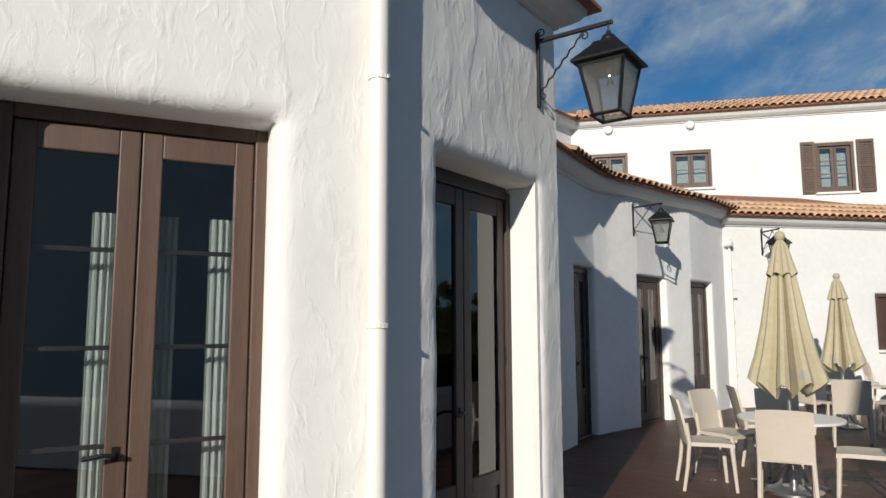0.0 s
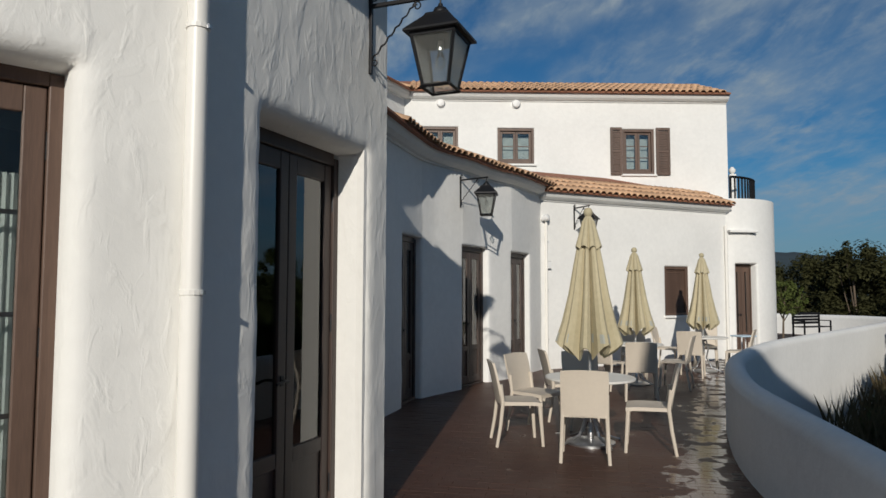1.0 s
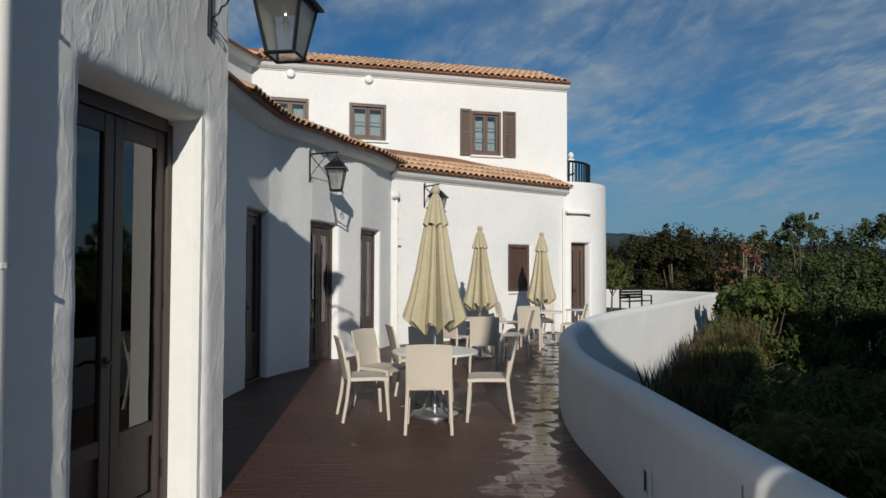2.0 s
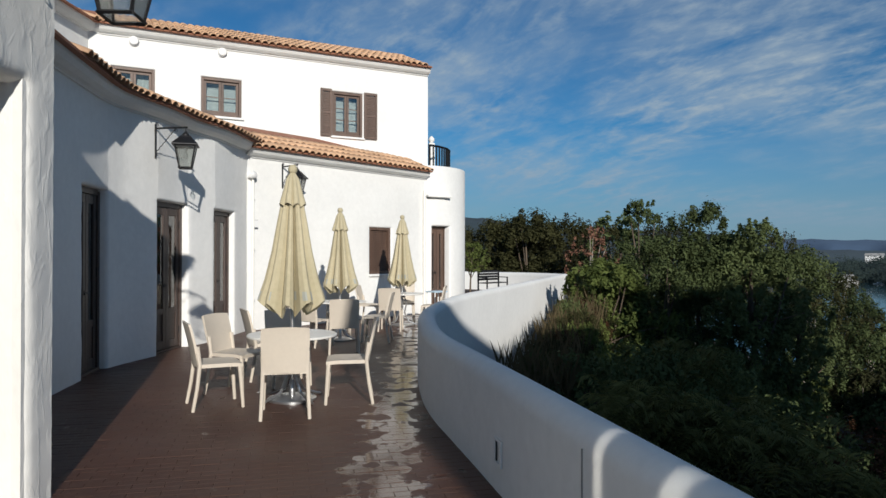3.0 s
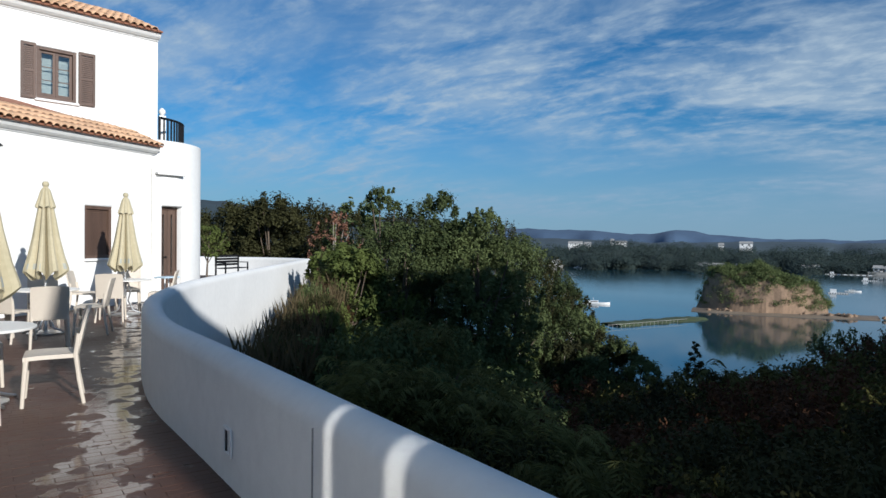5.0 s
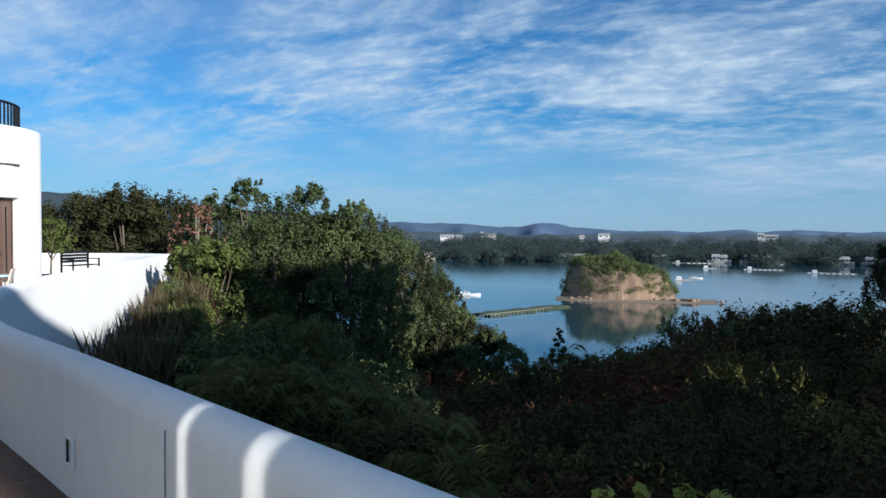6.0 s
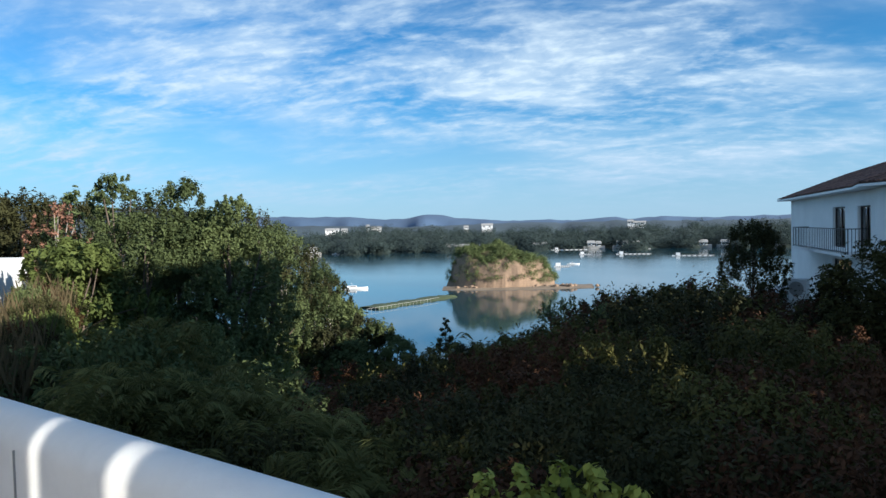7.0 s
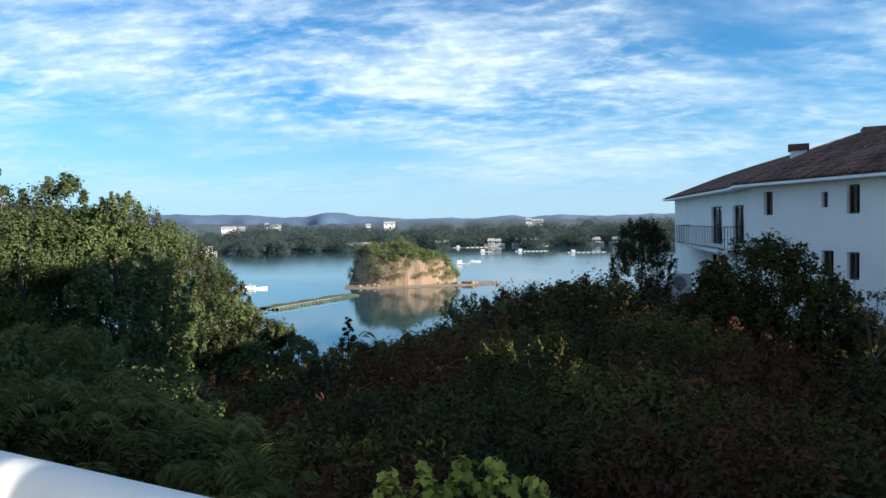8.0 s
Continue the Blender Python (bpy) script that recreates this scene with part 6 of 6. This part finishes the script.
def landform(name, table_, d0, d1, material, label, wob=0.1, step=0.5):
    az0, az1 = table_[0][0], table_[-1][0]
    n = int((az1 - az0) / step)
    verts, faces = [], []
    for i in range(n + 1):
        az = az0 + (az1 - az0) * i / n
        el = skyline(az, table_) + wob * noise.noise((az * 0.9, d1 * 0.01, 0)) + wob * 0.5 * noise.noise((az * 3.1, d1 * 0.01, 4))
        zc = 1.455 + d1 * math.tan(radians(el))
        k = d0 * (1 + 0.13 * noise.noise((az * 0.5, 7, d0 * 0.01)))
        for t in (0, 0.06, 0.25, 0.6, 1.0, 1.5):
            d = k + (d1 - k) * t
            z = SEA - 0.5 + (zc - SEA) * (0.0 if t == 0 else 0.16 if t == 0.06 else 0.45 if t == 0.25 else 0.8 if t == 0.6 else 1.0 if t == 1.0 else 0.2)
            x, y = polar(az, d)
            verts.append((x, y, z))
    for i in range(n):
        for j in range(5):
            faces.append((i * 6 + j, (i + 1) * 6 + j, (i + 1) * 6 + j + 1, i * 6 + j + 1))
    return tagged(new(name, mesh_of(name, verts, faces, material, True)), label=label, category="hill", kind="structure"), verts


landform("far_hills", [(8, 1.0), (20, 0.9), (32, 0.9), (40, 1.15), (43, 1.05), (47, 1.0), (50, 0.7), (52, 0.8), (53.85, 1.15), (56, 0.75), (60, 0.4), (64, 0.4), (66, 0.3), (69, 0.5), (70.8, 0.3), (73, 0.5), (76, 0.3), (85, 0.35), (110, 0.5)], 2600, 3400, M_FARHILL, "hills on the horizon, coloured blue for distance haze", 0.08)
landform("near_hill", [(4, 2.4), (10, 3.0), (14.5, 3.15), (17, 2.95), (20, 2.5), (22, 1.9), (26, 2.0), (30, 2.0), (33, 1.9), (36, 1.3), (40, 0.2), (43, -0.9)], 500, 900, M_MIDHILL, "wooded hill beyond the terrace, haze put into its blue-green", 0.12)
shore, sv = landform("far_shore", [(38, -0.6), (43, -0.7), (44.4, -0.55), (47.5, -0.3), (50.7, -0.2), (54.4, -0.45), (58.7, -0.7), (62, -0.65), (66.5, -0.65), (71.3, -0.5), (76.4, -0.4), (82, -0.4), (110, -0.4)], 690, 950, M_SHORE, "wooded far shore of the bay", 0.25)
# the ridge's blue-green tint stands for haze as well
landform("mid_ridge", [(38, 0.45), (44, 0.3), (48, 0.2), (52, 0.05), (57, 0.15), (62, 0.2), (66, 0.15), (70, 0.2), (76, 0.05), (84, 0.05), (110, 0.1)], 1500, 2000, mat("hazy_ridge", (0.045, 0.068, 0.082), 0.95, vary=0.3, scale=0.02), "wooded ridge behind the far shore, haze put into its blue-green", 0.15)
g = random.Random(33)
cl = []
for i in range(0, len(sv), 6):
    for _ in range(34):
        j = g.randrange(0, 4)
        a, b = Vector(sv[i + j]), Vector(sv[i + j + 1])
        p = a.lerp(b, g.random()) + Vector((g.uniform(-6, 6), g.uniform(-6, 6), 0))
        cl.append((p.x, p.y, p.z + g.uniform(-1, 5) + 5 * noise.noise(p * 0.02), g.uniform(2.5, 7)))
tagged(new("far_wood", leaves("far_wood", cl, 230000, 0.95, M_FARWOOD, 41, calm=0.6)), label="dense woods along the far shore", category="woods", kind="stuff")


def far_house(az, el, w, h, storeys=1):
    quay = el < -0.9
    d = 705 if quay else 960
    x, y = polar(az, d)
    z = SEA + 2.6 if quay else 1.455 + d * math.tan(radians(el))
    thing = base("far_building", pose(x, y, z, 0, 0, -az), label="small pale building on the far shore", category="building", group="buildings on the far shore")
    if quay:
        part("quay", boxes((-w / 2 - 4, w / 2 + 4, -9, 12, -3.2, 0)), M_CONCRETE, thing, "low concrete quay")
    part("wall", boxes((-w / 2, w / 2, -6, 6, -2.5 if quay else -8, h)), M_WHITE, thing)
    bm = bmesh.new()
    a = [bm.verts.new(v) for v in ((-w / 2 - 1, -7, h), (w / 2 + 1, -7, h), (w / 2 + 1, 7, h), (-w / 2 - 1, 7, h), (-w / 2, 0, h + 2.5), (w / 2, 0, h + 2.5))]
    for q in ((0, 1, 5, 4), (1, 2, 5), (2, 3, 4, 5), (3, 0, 4)):
        bm.faces.new([a[i] for i in q])
    part("roof", bm, M_CONCRETE, thing)
    for k in range(max(2, int(w / 6))):
        x0 = -w / 2 + w * (k + 0.3) / max(2, int(w / 6))
        part("window", boxes((x0, x0 + 2.2, -6.15, -6.02, h * 0.35, h * 0.75)), M_IRON, thing)


for az, el, w, h in ((45.5, -0.25, 30, 5), (46.5, -0.25, 14, 4), (48.5, -0.1, 7, 8), (49.2, -0.12, 24, 4), (58.7, -0.22, 24, 8), (56.9, -0.2, 10, 3), (71.3, -0.2, 26, 5), (70.6, -0.15, 12, 7),
                     (55.5, -2.3, 16, 5), (56.6, -2.3, 26, 4), (58.2, -2.1, 9, 4), (43.9, -1.6, 12, 5), (62.9, -2.1, 14, 4), (63.5, -1.95, 9, 5), (67.4, -2.0, 12, 6), (68.0, -1.95, 8, 5), (69.9, -1.95, 18, 5), (71.0, -1.95, 10, 5), (76.2, -1.9, 12, 5), (77.8, -1.8, 12, 5), (81.4, -1.9, 14, 5)):
    far_house(az, el, w * (0.6 if el < -0.9 else 0.65), h * 0.55)

# ---- the many pieces, last ----
lay_tiles(roof_curve, curve_line, CURVE_EAVE, 4, first=3.0)
lay_tiles(roof_facade, facade_line, FACADE_EAVE, 3)
lay_tiles(roof_upper, upper_line, UPPER_EAVE, 5, first=2.4)
lay_tiles(roof_block, side_line, EAVE, 2, first=1.0)
lay_tiles(roof_block, end_line, EAVE, 2)

PAVER_L, PAVER_W = 0.205, 0.084
M_PAVER = mat("brown_clay_paver", (0.072, 0.031, 0.018), 0.4, vary=0.3, scale=3, bump=0.0, per=0.055)
# a shallow film of rain lies in broken patches along the parapet side
nt = M_PAVER.node_tree
gp = nt.nodes.new("ShaderNodeNewGeometry")
sp = nt.nodes.new("ShaderNodeSeparateXYZ")
nt.links.new(gp.outputs["Position"], sp.inputs[0])


def pmath(op, a, b=0.0, c=0.0):
    n = nt.nodes.new("ShaderNodeMath")
    n.operation = op
    for i, v in enumerate((a, b, c)):
        if isinstance(v, (int, float)):
            n.inputs[i].default_value = v
        else:
            nt.links.new(v, n.inputs[i])
    return n.outputs[0]


def pramp(v, a, b, lo, hi):
    n = nt.nodes.new("ShaderNodeMapRange")
    for key, val in (("From Min", a), ("From Max", b), ("To Min", lo), ("To Max", hi)):
        n.inputs[key].default_value = val
    nt.links.new(v, n.inputs["Value"])
    return n.outputs[0]


def pnoise(s, d):
    n = nt.nodes.new("ShaderNodeTexNoise")
    n.inputs["Scale"].default_value, n.inputs["Detail"].default_value = s, d
    nt.links.new(gp.outputs["Position"], n.inputs["Vector"])
    return n.outputs["Fac"]


strip = pmath("ABSOLUTE", pmath("SUBTRACT", sp.outputs[0], pmath("MULTIPLY_ADD", sp.outputs[1], 0.19, -0.02)))
wet = pmath("ADD", pnoise(4.2, 5), pramp(strip, 0.06, 0.5, 0.20, -0.07))
wet = pramp(wet, 0.605, 0.655, 0.0, 1.0)
rough_ = pmath("MULTIPLY_ADD", wet, -0.40, 0.48)
pb = nt.nodes["Principled BSDF"]
nt.links.new(pmath("ADD", rough_, pramp(pnoise(0.8, 3), 0.3, 0.7, -0.03, 0.12)), pb.inputs["Roughness"])
bp = nt.nodes.new("ShaderNodeBump")
bp.inputs["Distance"].default_value = 0.004
nt.links.new(pmath("MULTIPLY_ADD", wet, -0.35, 0.4), bp.inputs["Strength"])
nt.links.new(pnoise(45, 4), bp.inputs["Height"])
nt.links.new(bp.outputs[0], pb.inputs["Normal"])


def paver_bm():
    return boxes((-PAVER_L / 2 + 0.0009, PAVER_L / 2 - 0.0009, -PAVER_W / 2 + 0.0009, PAVER_W / 2 - 0.0009, -0.03, 0.0))


PAVER = finish(paver_bm(), "paver", M_PAVER, bevel=0.002, seg=1)
par_line = Line(smooth_path(PARAPET, 0.3))
rnd = random.Random(3)
near, verts, faces = 0, [], []
for j in range(int((23.3 + 2.0) / PAVER_W)):
    y = -2.0 + (j + 0.5) * PAVER_W
    s = par_line.at_y(y)
    xr = par_line.place(s).x + 0.06
    n0 = int((xr + 3.0) / PAVER_L) if y < 15 else int((xr - (y - 15) * 1.2 + 1) / PAVER_L)
    for i in range(n0):
        x = xr - (i + 0.5 + 0.5 * (j % 2)) * PAVER_L
        dz, tx, ty = rnd.uniform(-0.0015, 0.001), rnd.uniform(-0.3, 0.3), rnd.uniform(-0.2, 0.2)
        m = pose(x, y, dz, tx, ty, rnd.uniform(-0.4, 0.4))
        if 3.7 < y < 5.5 and -0.75 < x and near < 300:
            near += 1
            ob = new("paver", PAVER)
            ob.parent = floor
            ob.matrix_world = m
            continue
        k = len(verts)
        hx, hy, c = PAVER_L / 2 - 0.0009, PAVER_W / 2 - 0.0009, 0.0015
        for z, e in ((-0.02, 0.0), (-c, 0.0), (0.0, c)):
            for sx, sy in ((-1, -1), (1, -1), (1, 1), (-1, 1)):
                verts.append(m @ Vector((sx * (hx - e), sy * (hy - e), z)))
        for a in (0, 4):
            for q in range(4):
                faces.append((k + a + q, k + a + (q + 1) % 4, k + a + 4 + (q + 1) % 4, k + a + 4 + q))
        faces.append((k + 8, k + 9, k + 10, k + 11))
rest = new("paver_field", mesh_of("paver_field", verts, faces, M_PAVER))
rest.parent = floor
tagged(rest, kind="stuff")
